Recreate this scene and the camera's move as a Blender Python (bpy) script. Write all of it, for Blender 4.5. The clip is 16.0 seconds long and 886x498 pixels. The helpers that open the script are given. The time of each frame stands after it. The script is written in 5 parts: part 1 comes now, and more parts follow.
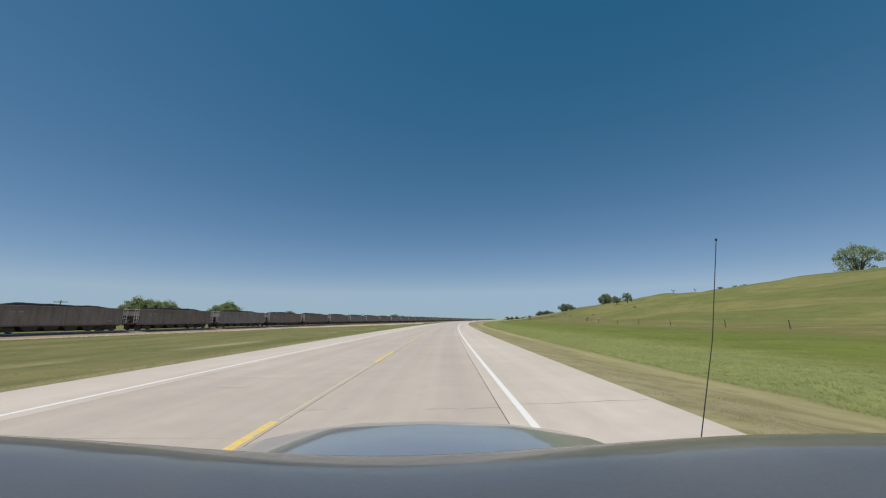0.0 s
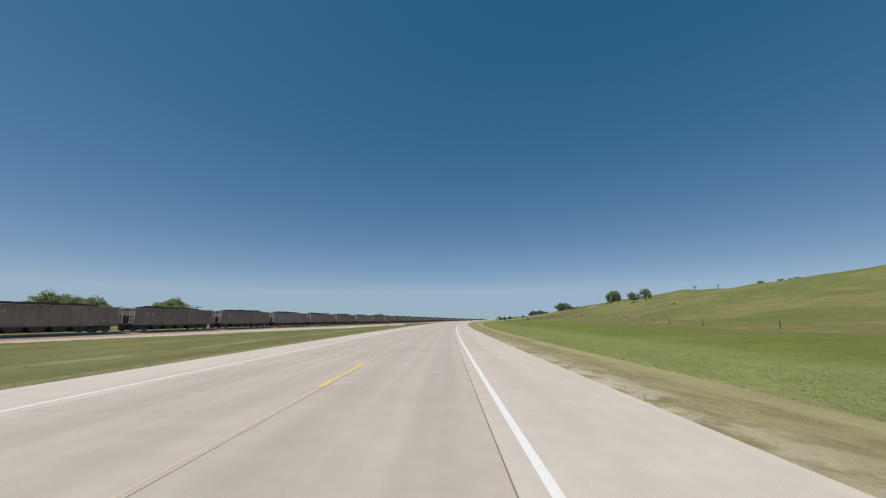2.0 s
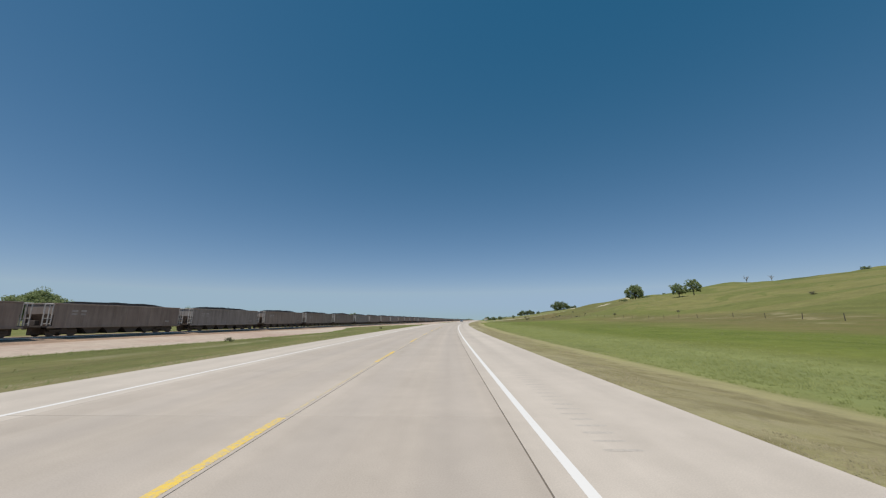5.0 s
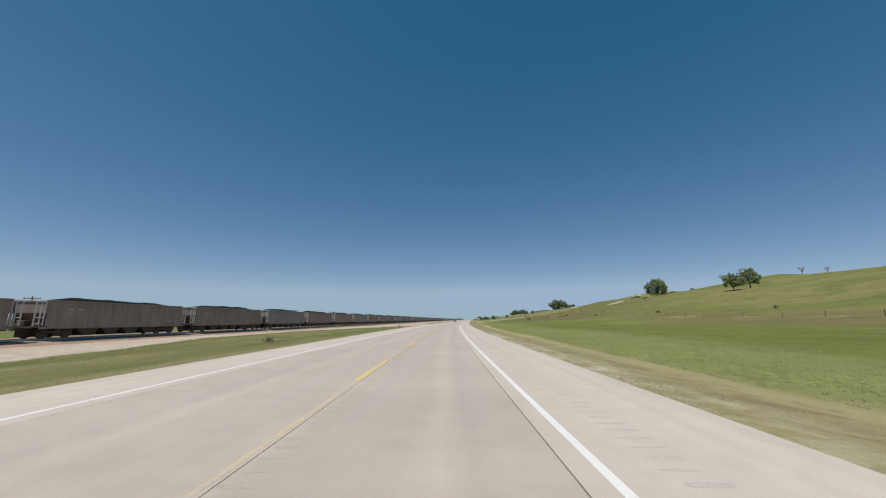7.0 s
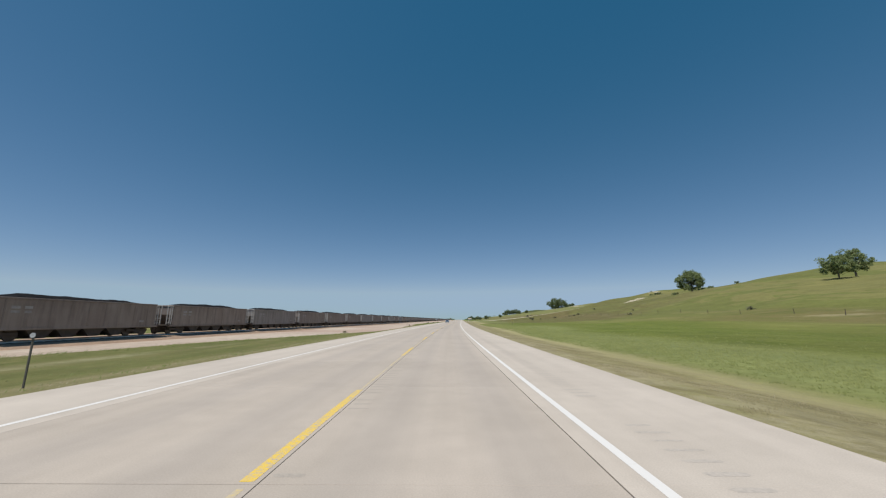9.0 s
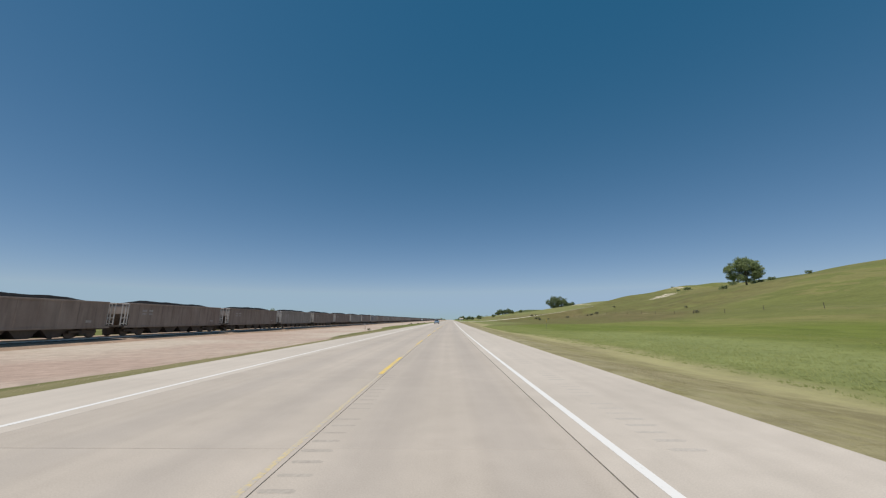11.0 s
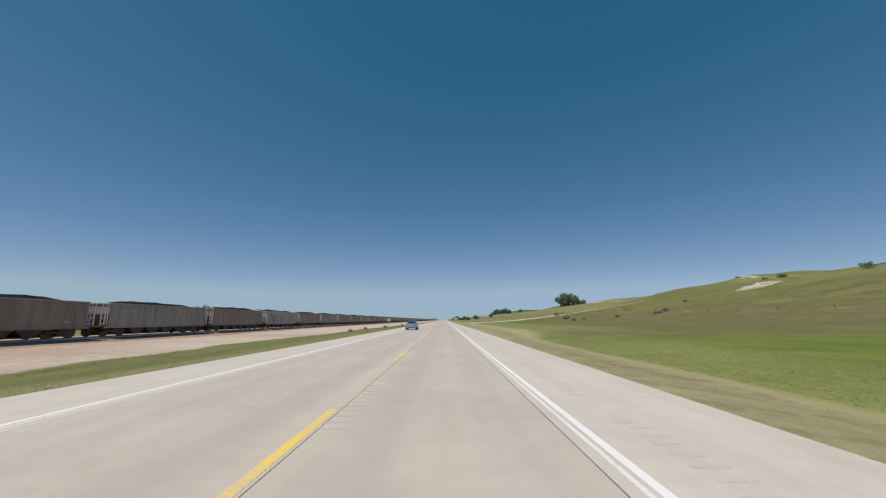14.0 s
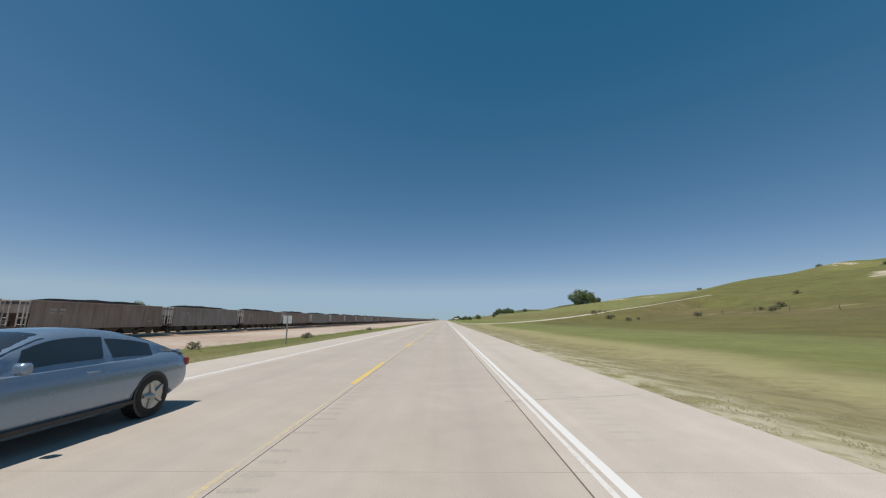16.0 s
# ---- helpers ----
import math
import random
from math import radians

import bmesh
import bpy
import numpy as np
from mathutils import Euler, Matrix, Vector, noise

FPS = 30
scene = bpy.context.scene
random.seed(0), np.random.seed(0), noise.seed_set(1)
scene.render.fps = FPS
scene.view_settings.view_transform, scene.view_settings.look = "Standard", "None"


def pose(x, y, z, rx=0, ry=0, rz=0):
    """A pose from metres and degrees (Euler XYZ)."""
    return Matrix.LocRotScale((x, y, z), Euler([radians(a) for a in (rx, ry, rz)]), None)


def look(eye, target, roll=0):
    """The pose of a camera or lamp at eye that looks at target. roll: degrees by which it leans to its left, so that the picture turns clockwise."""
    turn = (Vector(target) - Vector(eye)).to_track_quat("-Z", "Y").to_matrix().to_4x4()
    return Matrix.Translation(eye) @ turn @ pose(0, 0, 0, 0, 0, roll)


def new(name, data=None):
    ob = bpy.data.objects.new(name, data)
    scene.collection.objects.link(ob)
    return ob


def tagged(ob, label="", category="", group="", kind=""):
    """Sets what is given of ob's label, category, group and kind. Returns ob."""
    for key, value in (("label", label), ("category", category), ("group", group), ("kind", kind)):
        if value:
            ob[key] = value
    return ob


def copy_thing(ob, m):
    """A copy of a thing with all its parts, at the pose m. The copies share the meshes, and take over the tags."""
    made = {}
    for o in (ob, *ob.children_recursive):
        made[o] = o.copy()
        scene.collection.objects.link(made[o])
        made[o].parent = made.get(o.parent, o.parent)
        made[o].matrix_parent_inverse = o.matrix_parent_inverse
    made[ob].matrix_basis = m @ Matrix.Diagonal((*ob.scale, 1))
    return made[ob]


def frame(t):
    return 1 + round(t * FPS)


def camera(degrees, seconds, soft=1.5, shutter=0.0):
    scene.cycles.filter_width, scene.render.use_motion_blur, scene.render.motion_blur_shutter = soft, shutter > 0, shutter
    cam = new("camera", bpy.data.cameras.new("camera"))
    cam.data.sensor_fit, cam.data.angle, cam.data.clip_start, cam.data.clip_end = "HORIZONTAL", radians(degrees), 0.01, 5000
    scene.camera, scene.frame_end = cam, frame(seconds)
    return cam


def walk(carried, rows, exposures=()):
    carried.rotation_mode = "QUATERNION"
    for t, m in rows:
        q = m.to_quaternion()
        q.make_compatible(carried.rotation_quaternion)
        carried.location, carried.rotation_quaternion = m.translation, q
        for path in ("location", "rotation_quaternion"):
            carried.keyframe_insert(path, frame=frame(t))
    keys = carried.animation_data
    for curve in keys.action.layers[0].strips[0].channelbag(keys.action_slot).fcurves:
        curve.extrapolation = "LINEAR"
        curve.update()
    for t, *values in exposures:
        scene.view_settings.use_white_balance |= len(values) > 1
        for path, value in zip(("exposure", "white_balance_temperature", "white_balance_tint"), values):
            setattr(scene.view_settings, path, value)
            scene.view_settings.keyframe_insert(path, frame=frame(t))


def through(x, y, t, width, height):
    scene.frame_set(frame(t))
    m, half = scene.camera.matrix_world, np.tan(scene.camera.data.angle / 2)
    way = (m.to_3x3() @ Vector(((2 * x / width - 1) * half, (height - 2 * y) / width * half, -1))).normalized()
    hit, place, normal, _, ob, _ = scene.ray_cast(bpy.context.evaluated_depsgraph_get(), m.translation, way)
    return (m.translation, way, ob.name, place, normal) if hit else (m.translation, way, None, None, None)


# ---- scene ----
# ---- camera and its walk ----
CURVE = radians(9.2) / 330.0          # right-hand bend of the highway, radians per metre


def heading(s):
    """Heading of the highway to the right of +y, s metres along it: a long bend that eases into a straight."""
    e = min(max(s, 280.0), 380.0) - 280.0
    return CURVE * (min(max(s, -500.0), 280.0) + e - e * e / 200.0)


S0, S1 = -1600, 5200
_line = {0: (0.0, 0.0)}
for _i in range(0, S1):
    _a = heading(_i + 0.5)
    _line[_i + 1] = (_line[_i][0] + math.sin(_a), _line[_i][1] + math.cos(_a))
for _i in range(0, S0, -1):
    _a = heading(_i - 0.5)
    _line[_i - 1] = (_line[_i][0] - math.sin(_a), _line[_i][1] - math.cos(_a))


def road_xy(s, d):
    """World x, y of the place s metres along the centre line and d metres to its right."""
    i = min(max(int(math.floor(s)), S0), S1 - 1)
    f = s - i
    x = _line[i][0] + (_line[i + 1][0] - _line[i][0]) * f
    y = _line[i][1] + (_line[i + 1][1] - _line[i][1]) * f
    a = heading(s)
    return x + d * math.cos(a), y - d * math.sin(a)


def curve1(pairs):
    xs, ys = [p[0] for p in pairs], [p[1] for p in pairs]
    return lambda v: float(np.interp(v, xs, ys))


EYE = 1.5
way = curve1([(0, 0), (1.5, 40.1), (2, 53.6), (3.5, 94.4), (4, 107.9), (6.5, 172.8), (7, 186.8), (8, 214.3), (9, 241.3), (12.6, 338.6), (13, 349.5), (14.8, 399.2), (16, 431.0)])
beside = curve1([(0, 2.54), (1, 2.64), (1.5, 2.78), (2, 2.85), (3, 2.82), (4, 2.72), (5.2, 2.5), (6.5, 2.28), (7.5, 2.16),
                 (8, 1.96), (9, 1.85), (11.5, 1.81), (13, 1.86), (14, 1.88), (14.5, 1.97), (15, 2.0), (15.5, 2.1), (16, 2.19)])
nod = curve1([(0, 0), (0.5, -0.1), (1, -0.1), (1.5, 0.2), (2, 0), (4, 0.05), (6.5, 0.05), (7.5, -0.05), (8, 0.1), (8.5, 0), (9, 0),
              (12, 0), (13, 0.15), (13.5, -0.05), (14.5, 0.15), (15, 0), (16, 0.05)])
cam = camera(101.55, 16.0, 1.2)
rows = []
for k in range(33):
    t = k * 0.5
    s = way(t)
    x, y = road_xy(s, beside(t))
    rows.append((t, pose(x, y, EYE, 90 + 11.05 + nod(t), 0, -math.degrees(heading(s)) + 0.36)))
walk(cam, rows)

# ---- world and sun ----
SUN_WAY = Vector((-0.26, -0.22, 0.94)).normalized()
world = bpy.data.worlds.new("prairie_sky")
scene.world = world
world.use_nodes = True
_wn = world.node_tree.nodes
_sky = _wn.new("ShaderNodeTexSky")
_sky.sky_type = "NISHITA"
_sky.sun_disc = False
_sky.sun_elevation = math.asin(SUN_WAY.z)
_sky.sun_rotation = math.atan2(SUN_WAY.x, SUN_WAY.y)
_sky.altitude = 900
_sky.air_density, _sky.dust_density, _sky.ozone_density = 0.85, 0.16, 3.4
_wn["Background"].inputs["Strength"].default_value = 0.085
_tint = _sky.outputs["Color"]          # very clear, dry prairie air: deep teal overhead, pale towards the horizon
for _kind, _c in (("MULTIPLY", (1.185, 0.93, 0.877)), ("SUBTRACT", (0.54, 0.0, 0.0)), ("ADD", (0.0, 0.19, 0.5)), ("LIGHTEN", (0.2, 0.2, 0.2)), ("DARKEN", (3.8, 5.25, 7.6))):
    _op = _wn.new("ShaderNodeMixRGB")
    _op.blend_type = _kind
    _op.inputs[0].default_value, _op.inputs[2].default_value = 1.0, (*_c, 1.0)
    world.node_tree.links.new(_tint, _op.inputs[1])
    _tint = _op.outputs["Color"]
world.node_tree.links.new(_tint, _wn["Background"].inputs["Color"])
sun = new("sun", bpy.data.lights.new("sun", "SUN"))
sun.data.energy, sun.data.angle, sun.data.color = 4.3, radians(0.53), (1.0, 0.955, 0.89)
sun.matrix_world = look(SUN_WAY * 200, (0, 0, 0))
scene.view_settings.exposure = 0.0


# ---- materials ----
class Mat:
    """A node material with a few short-hands."""

    def __init__(self, name, rough=0.8, metal=0.0):
        self.m = bpy.data.materials.new(name)
        self.m.use_nodes = True
        self.n, self.l = self.m.node_tree.nodes, self.m.node_tree.links
        self.b = self.n["Principled BSDF"]
        self.b.inputs["Roughness"].default_value = rough
        self.b.inputs["Metallic"].default_value = metal
        self.co = self.n.new("ShaderNodeTexCoord").outputs["Object"]

    def noise(self, scale, detail=4.0, rough=0.55, stretch=None, src=None, dist=0.0):
        v = src or self.co
        if stretch:
            mp = self.n.new("ShaderNodeMapping")
            mp.inputs["Scale"].default_value = stretch
            self.l.new(v, mp.inputs["Vector"])
            v = mp.outputs["Vector"]
        t = self.n.new("ShaderNodeTexNoise")
        t.inputs["Scale"].default_value, t.inputs["Detail"].default_value = scale, detail
        t.inputs["Roughness"].default_value, t.inputs["Distortion"].default_value = rough, dist
        self.l.new(v, t.inputs["Vector"])
        return t.outputs["Fac"]

    def ramp(self, fac, a, b, ca=(0, 0, 0), cb=(1, 1, 1)):
        r = self.n.new("ShaderNodeValToRGB")
        r.color_ramp.elements[0].position, r.color_ramp.elements[1].position = a, b
        r.color_ramp.elements[0].color, r.color_ramp.elements[1].color = (*ca, 1), (*cb, 1)
        self.l.new(fac, r.inputs["Fac"])
        return r.outputs["Color"]

    def mix(self, fac, a, b, kind="MIX"):
        x = self.n.new("ShaderNodeMixRGB")
        x.blend_type = kind
        for v, i in ((fac, 0), (a, 1), (b, 2)):
            if isinstance(v, (int, float)):
                x.inputs[i].default_value = v if i == 0 else (v, v, v, 1)
            elif isinstance(v, tuple):
                x.inputs[i].default_value = (*v, 1)
            else:
                self.l.new(v, x.inputs[i])
        return x.outputs["Color"]

    def math(self, op, a, b=0.0, clamp=False):
        x = self.n.new("ShaderNodeMath")
        x.operation, x.use_clamp = op, clamp
        for v, i in ((a, 0), (b, 1)):
            if isinstance(v, (int, float)):
                x.inputs[i].default_value = v
            else:
                self.l.new(v, x.inputs[i])
        return x.outputs["Value"]

    def attr(self, name):
        a = self.n.new("ShaderNodeAttribute")
        a.attribute_name = name
        return a.outputs["Fac"]

    def band(self, v, a, b, c, d):
        """1 between b and c, easing to 0 at a and d."""
        up = self.n.new("ShaderNodeMapRange")
        dn = self.n.new("ShaderNodeMapRange")
        for nd, lo, hi, o0, o1 in ((up, a, b, 0, 1), (dn, c, d, 1, 0)):
            nd.interpolation_type = "SMOOTHSTEP"
            for i, q in ((1, lo), (2, hi), (3, o0), (4, o1)):
                nd.inputs[i].default_value = q
            self.l.new(v, nd.inputs[0])
        return self.math("MULTIPLY", up.outputs[0], dn.outputs[0])

    def each(self):
        return self.n.new("ShaderNodeObjectInfo").outputs["Random"]

    def island(self):
        return self.n.new("ShaderNodeNewGeometry").outputs["Random Per Island"]

    def colour(self, c):
        if isinstance(c, tuple):
            self.b.inputs["Base Color"].default_value = (*c, 1)
        else:
            self.l.new(c, self.b.inputs["Base Color"])
        return self

    def rough(self, fac, lo, hi):
        self.l.new(self.ramp(fac, 0.2, 0.8, (lo,) * 3, (hi,) * 3), self.b.inputs["Roughness"])
        return self

    def bump(self, fac, strength=0.3, distance=0.02):
        u = self.n.new("ShaderNodeBump")
        u.inputs["Strength"].default_value, u.inputs["Distance"].default_value = strength, distance
        self.l.new(fac, u.inputs["Height"])
        self.l.new(u.outputs["Normal"], self.b.inputs["Normal"])
        return self


def worn(name, c1, c2, rough=0.8, metal=0.0, scale=3.0, fine=40.0, bump=0.2, per=False, amount=0.35):
    """Two colours in large blotches, fine grain over them, a little relief."""
    m = Mat(name, rough, metal)
    big, small = m.noise(scale, 5), m.noise(fine, 3)
    c = m.mix(m.ramp(big, 0.35, 0.68), c1, c2)
    c = m.mix(amount, c, m.ramp(small, 0.3, 0.75, (0.35,) * 3, (1.0,) * 3), "MULTIPLY")
    if per:
        c = m.mix(0.45, c, m.ramp(m.each(), 0, 1, (0.62, 0.6, 0.6), (1, 1, 1)), "MULTIPLY")
    m.colour(c).rough(small, max(rough - 0.12, 0.03), min(rough + 0.1, 1)).bump(small, bump, 0.01)
    return m.m


def concrete(name, c1, c2, rumble=False):
    m = Mat(name, 0.85)
    g = m.n.new("ShaderNodeNewGeometry").outputs["Position"]
    big, mid, fine = m.noise(0.35, 4, src=g), m.noise(2.2, 6, src=g), m.noise(60, 3, src=g)
    lat = m.attr("lat")
    c = m.mix(m.ramp(big, 0.3, 0.7), c1, c2)
    c = m.mix(0.35, c, m.ramp(mid, 0.3, 0.7, (0.78, 0.77, 0.75), (1, 1, 1)), "MULTIPLY")
    c = m.mix(0.4, c, m.ramp(fine, 0.3, 0.72, (0.62,) * 3, (1.0,) * 3), "MULTIPLY")
    # streaks drawn out along the lanes by traffic
    cx = m.n.new("ShaderNodeCombineXYZ")
    m.l.new(m.math("MULTIPLY", lat, 1.6), cx.inputs[0])
    sp = m.n.new("ShaderNodeSeparateXYZ")
    m.l.new(g, sp.inputs[0])
    m.l.new(m.math("MULTIPLY", sp.outputs[1], 0.02), cx.inputs[1])
    c = m.mix(0.5, c, m.ramp(m.noise(1.0, 3, src=cx.outputs[0]), 0.35, 0.65, (0.84, 0.835, 0.83), (1.02, 1.02, 1.02)), "MULTIPLY")
    # wheel tracks are rubbed a little darker along each lane
    tracks = m.math("ADD", m.band(lat, 0.35, 0.8, 1.1, 1.6), m.band(lat, 2.1, 2.5, 2.9, 3.3))
    c = m.mix(m.math("MULTIPLY", tracks, 0.16), c, (0.3, 0.27, 0.25))
    c = m.mix(0.3, c, m.ramp(m.each(), 0, 1, (0.86, 0.86, 0.86), (1, 1, 1)), "MULTIPLY")
    m.colour(c).rough(mid, 0.75, 0.95).bump(fine, 0.15, 0.006)
    return m.m


M_SLAB = concrete("worn_concrete", (0.522, 0.452, 0.382), (0.468, 0.405, 0.34))
M_SHOULDER = concrete("pale_shoulder_concrete", (0.585, 0.515, 0.44), (0.535, 0.47, 0.4))
M_JOINT = worn("joint_sealant", (0.27, 0.235, 0.2), (0.33, 0.29, 0.245), 0.9)
M_CRACK = worn("dirt_in_cracks", (0.2, 0.175, 0.15), (0.28, 0.245, 0.21), 0.9)
# darker concrete tones that paint the shade inside the rumble grooves
M_RUMBLE = worn("rumble_shade", (0.5, 0.445, 0.387), (0.465, 0.413, 0.357), 0.9, fine=20)
M_RUMBLE_MID = worn("centre_rumble_shade", (0.44, 0.388, 0.33), (0.405, 0.355, 0.303), 0.9, fine=20)


def paint(name, c, wear, under=(0.43, 0.379, 0.322)):
    m = Mat(name, 0.6)
    g = m.n.new("ShaderNodeNewGeometry").outputs["Position"]
    a = m.noise(16, 6, 0.7, src=g)
    b = m.noise(0.6, 3, src=g)
    f = m.math("ADD", m.math("MULTIPLY", a, 0.7), m.math("MULTIPLY", b, 0.3))
    col = m.mix(m.ramp(f, wear, wear + 0.16), c, under)
    m.colour(col).bump(a, 0.1, 0.004)
    return m.m


M_YELLOW = paint("worn_yellow_paint", (0.73, 0.5, 0.075), 0.45)
M_YELLOW_OLD = paint("nearly_gone_yellow_paint", (0.6, 0.46, 0.2), 0.385)
M_WHITE = paint("white_line_paint", (0.69, 0.665, 0.63), 0.57)
M_WHITE_OLD = paint("old_white_line_paint", (0.66, 0.62, 0.58), 0.52)


def ground_material():
    m = Mat("prairie_ground", 0.95)
    g = m.n.new("ShaderNodeNewGeometry").outputs["Position"]
    lat, grav, dirt, lush = m.attr("lat"), m.attr("gravel"), m.attr("dirt"), m.attr("lush")
    n1, n2, n3 = m.noise(0.013, 5, 0.6, src=g), m.noise(0.11, 6, 0.62, src=g, dist=0.6), m.noise(1.4, 6, 0.65, src=g)
    n4, n5 = m.noise(14, 4, 0.7, src=g), m.noise(0.075, 5, 0.62, src=g, stretch=(1.0, 0.14, 1.0), dist=0.4)
    field = m.mix(m.ramp(n1, 0.36, 0.64), (0.088, 0.122, 0.026), (0.112, 0.132, 0.036))
    field = m.mix(m.math("MULTIPLY", m.ramp(n5, 0.50, 0.66), 0.34), field, (0.152, 0.145, 0.053))
    field = m.mix(m.math("MULTIPLY", m.ramp(n5, 0.48, 0.38), 0.7), field, (0.09, 0.128, 0.03))
    field = m.mix(m.ramp(n2, 0.52, 0.80), field, (0.11, 0.148, 0.033))
    field = m.mix(m.math("MULTIPLY", m.ramp(n2, 0.30, 0.20), 0.6), field, (0.27, 0.24, 0.115))
    field = m.mix(m.math("MULTIPLY", m.band(lat, 300, 380, 1400, 1600), 0.8), field, (0.06, 0.074, 0.046))
    fen = m.attr("fen")
    drift = m.noise(0.03, 5, 0.62, src=g, stretch=(1.0, 0.38, 1.0), dist=0.8)
    clump = m.noise(0.24, 6, 0.7, src=g, stretch=(1.0, 0.45, 1.0), dist=0.5)
    # broad drifts of browner and of fresher grass over the hill
    field = m.mix(m.math("MULTIPLY", m.ramp(drift, 0.5, 0.66), m.ramp(m.attr("weedy"), 0.1, 0.9, (0.3,) * 3, (0.66,) * 3)), field, (0.158, 0.13, 0.056))
    field = m.mix(m.math("MULTIPLY", m.ramp(drift, 0.46, 0.32), 0.45), field, (0.106, 0.146, 0.036))
    field = m.mix(1.0, field, (0.98, 0.96, 0.9), "MULTIPLY")
    # ditch grass along the highway is greener
    edge = m.math("ADD", lat, m.math("MULTIPLY", m.math("SUBTRACT", n2, 0.5), 7.0))
    edge = m.math("ADD", edge, m.math("MULTIPLY", m.math("SUBTRACT", drift, 0.5), 8.0))
    green = m.mix(m.ramp(clump, 0.32, 0.68), (0.15, 0.178, 0.038), (0.192, 0.204, 0.056))
    field = m.mix(m.math("MULTIPLY", m.math("MULTIPLY", m.band(edge, 8.5, 12.5, 60, 80), m.math("SUBTRACT", 1.0, lush)), 0.6), field, (0.158, 0.146, 0.066))
    field = m.mix(m.math("MULTIPLY", m.math("MULTIPLY", m.band(edge, 8.5, 12.5, 30, 60), lush), 0.72), field, green)
    field = m.mix(m.math("MULTIPLY", m.band(edge, -44, -32, -9, -6), 0.65), field, m.mix(m.ramp(m.noise(0.3, 5, 0.6, src=g, stretch=(1.0, 0.16, 1.0)), 0.42, 0.62), (0.135, 0.138, 0.056), (0.21, 0.182, 0.094)))
    field = m.mix(m.math("MULTIPLY", m.band(m.math("ADD", lat, m.math("MULTIPLY", n1, 6.0)), -15.0, -14.2, -13.6, -13.0), m.math("MULTIPLY", m.ramp(n2, 0.45, 0.6), 0.5)), field, (0.36, 0.33, 0.22))
    # paler hay fields past the gravel lane
    field = m.mix(m.math("MULTIPLY", m.math("MULTIPLY", m.attr("beyond"), m.band(lat, 12, 18, 150, 190)), m.ramp(drift, 0.35, 0.6, (0.45,) * 3, (0.8,) * 3)), field, (0.215, 0.215, 0.092))
    # darker clumps of weeds scattered through the pasture
    weeds = m.math("MULTIPLY", m.ramp(m.noise(0.55, 5, 0.7, src=g, stretch=(1.0, 0.5, 1.0)), 0.56, 0.7), m.ramp(n2, 0.4, 0.6))
    field = m.mix(m.math("MULTIPLY", m.math("MULTIPLY", weeds, m.band(edge, 20, 30, 300, 400)), 0.55), field, (0.075, 0.092, 0.03))
    # brown weeds before the fence, and dry pale patches under it
    fw = m.math("ADD", fen, m.math("MULTIPLY", m.math("SUBTRACT", drift, 0.5), 26.0))
    field = m.mix(m.math("MULTIPLY", m.math("MULTIPLY", m.band(fw, -24, -12, 4, 14), m.attr("weedy")), m.ramp(clump, 0.36, 0.62, (0.25,) * 3, (0.75,) * 3)), field, (0.16, 0.128, 0.062))
    field = m.mix(m.math("MULTIPLY", m.math("MULTIPLY", m.band(fw, -62, -44, 0, 14), m.math("SUBTRACT", 1.0, lush)), m.ramp(clump, 0.34, 0.6, (0.25,) * 3, (1.4,) * 3)), field, (0.16, 0.13, 0.066))
    fw2 = m.math("ADD", fen, m.math("MULTIPLY", m.math("SUBTRACT", n2, 0.5), 14.0))
    dry = m.math("MULTIPLY", m.band(fw2, -5, -1.5, 4, 8), m.ramp(m.noise(0.16, 5, 0.65, src=g, stretch=(1.0, 0.45, 1.0), dist=0.6), 0.53, 0.64))
    field = m.mix(m.math("MULTIPLY", m.math("MULTIPLY", dry, m.attr("weedy")), 0.62), field, (0.33, 0.285, 0.175))
    # deep green in the bottom of the ditch, a bluish fringe of tall grass at the limit of mowing
    field = m.mix(m.math("MULTIPLY", m.math("MULTIPLY", m.band(edge, 15, 21, 27, 36), lush), 0.55), field, (0.11, 0.15, 0.024))
    poor = m.math("MULTIPLY", m.band(edge, 11, 14, 44, 70), m.math("SUBTRACT", 1.0, lush))
    field = m.mix(m.math("MULTIPLY", poor, m.ramp(m.noise(0.13, 6, 0.68, src=g, stretch=(1.0, 0.6, 1.0), dist=0.7), 0.44, 0.6, (0.1,) * 3, (1.25,) * 3)), field, (0.132, 0.114, 0.052))
    # mown verge: brown stubble with a straw-coloured line at its outer side
    edge2 = m.math("ADD", lat, m.math("MULTIPLY", m.math("SUBTRACT", n2, 0.5), 2.4))
    edge2 = m.math("ADD", edge2, m.math("MULTIPLY", m.math("SUBTRACT", clump, 0.5), 1.1))
    stubble = m.mix(m.ramp(n3, 0.35, 0.7), (0.4, 0.345, 0.215), (0.295, 0.256, 0.138))
    stubble = m.mix(m.math("MULTIPLY", m.ramp(clump, 0.48, 0.62), 0.55), stubble, (0.19, 0.185, 0.075))
    field = m.mix(m.math("MULTIPLY", m.band(edge2, 5.6, 6.2, 9.4, 11.6), 0.85), field, stubble)
    field = m.mix(m.math("MULTIPLY", m.math("MULTIPLY", m.band(edge2, 8.7, 9.9, 10.3, 12.0), m.ramp(drift, 0.35, 0.6, (0.45,) * 3, (1,) * 3)), m.math("ADD", m.math("MULTIPLY", lush, 0.4), 0.4)), field, (0.4, 0.36, 0.2))
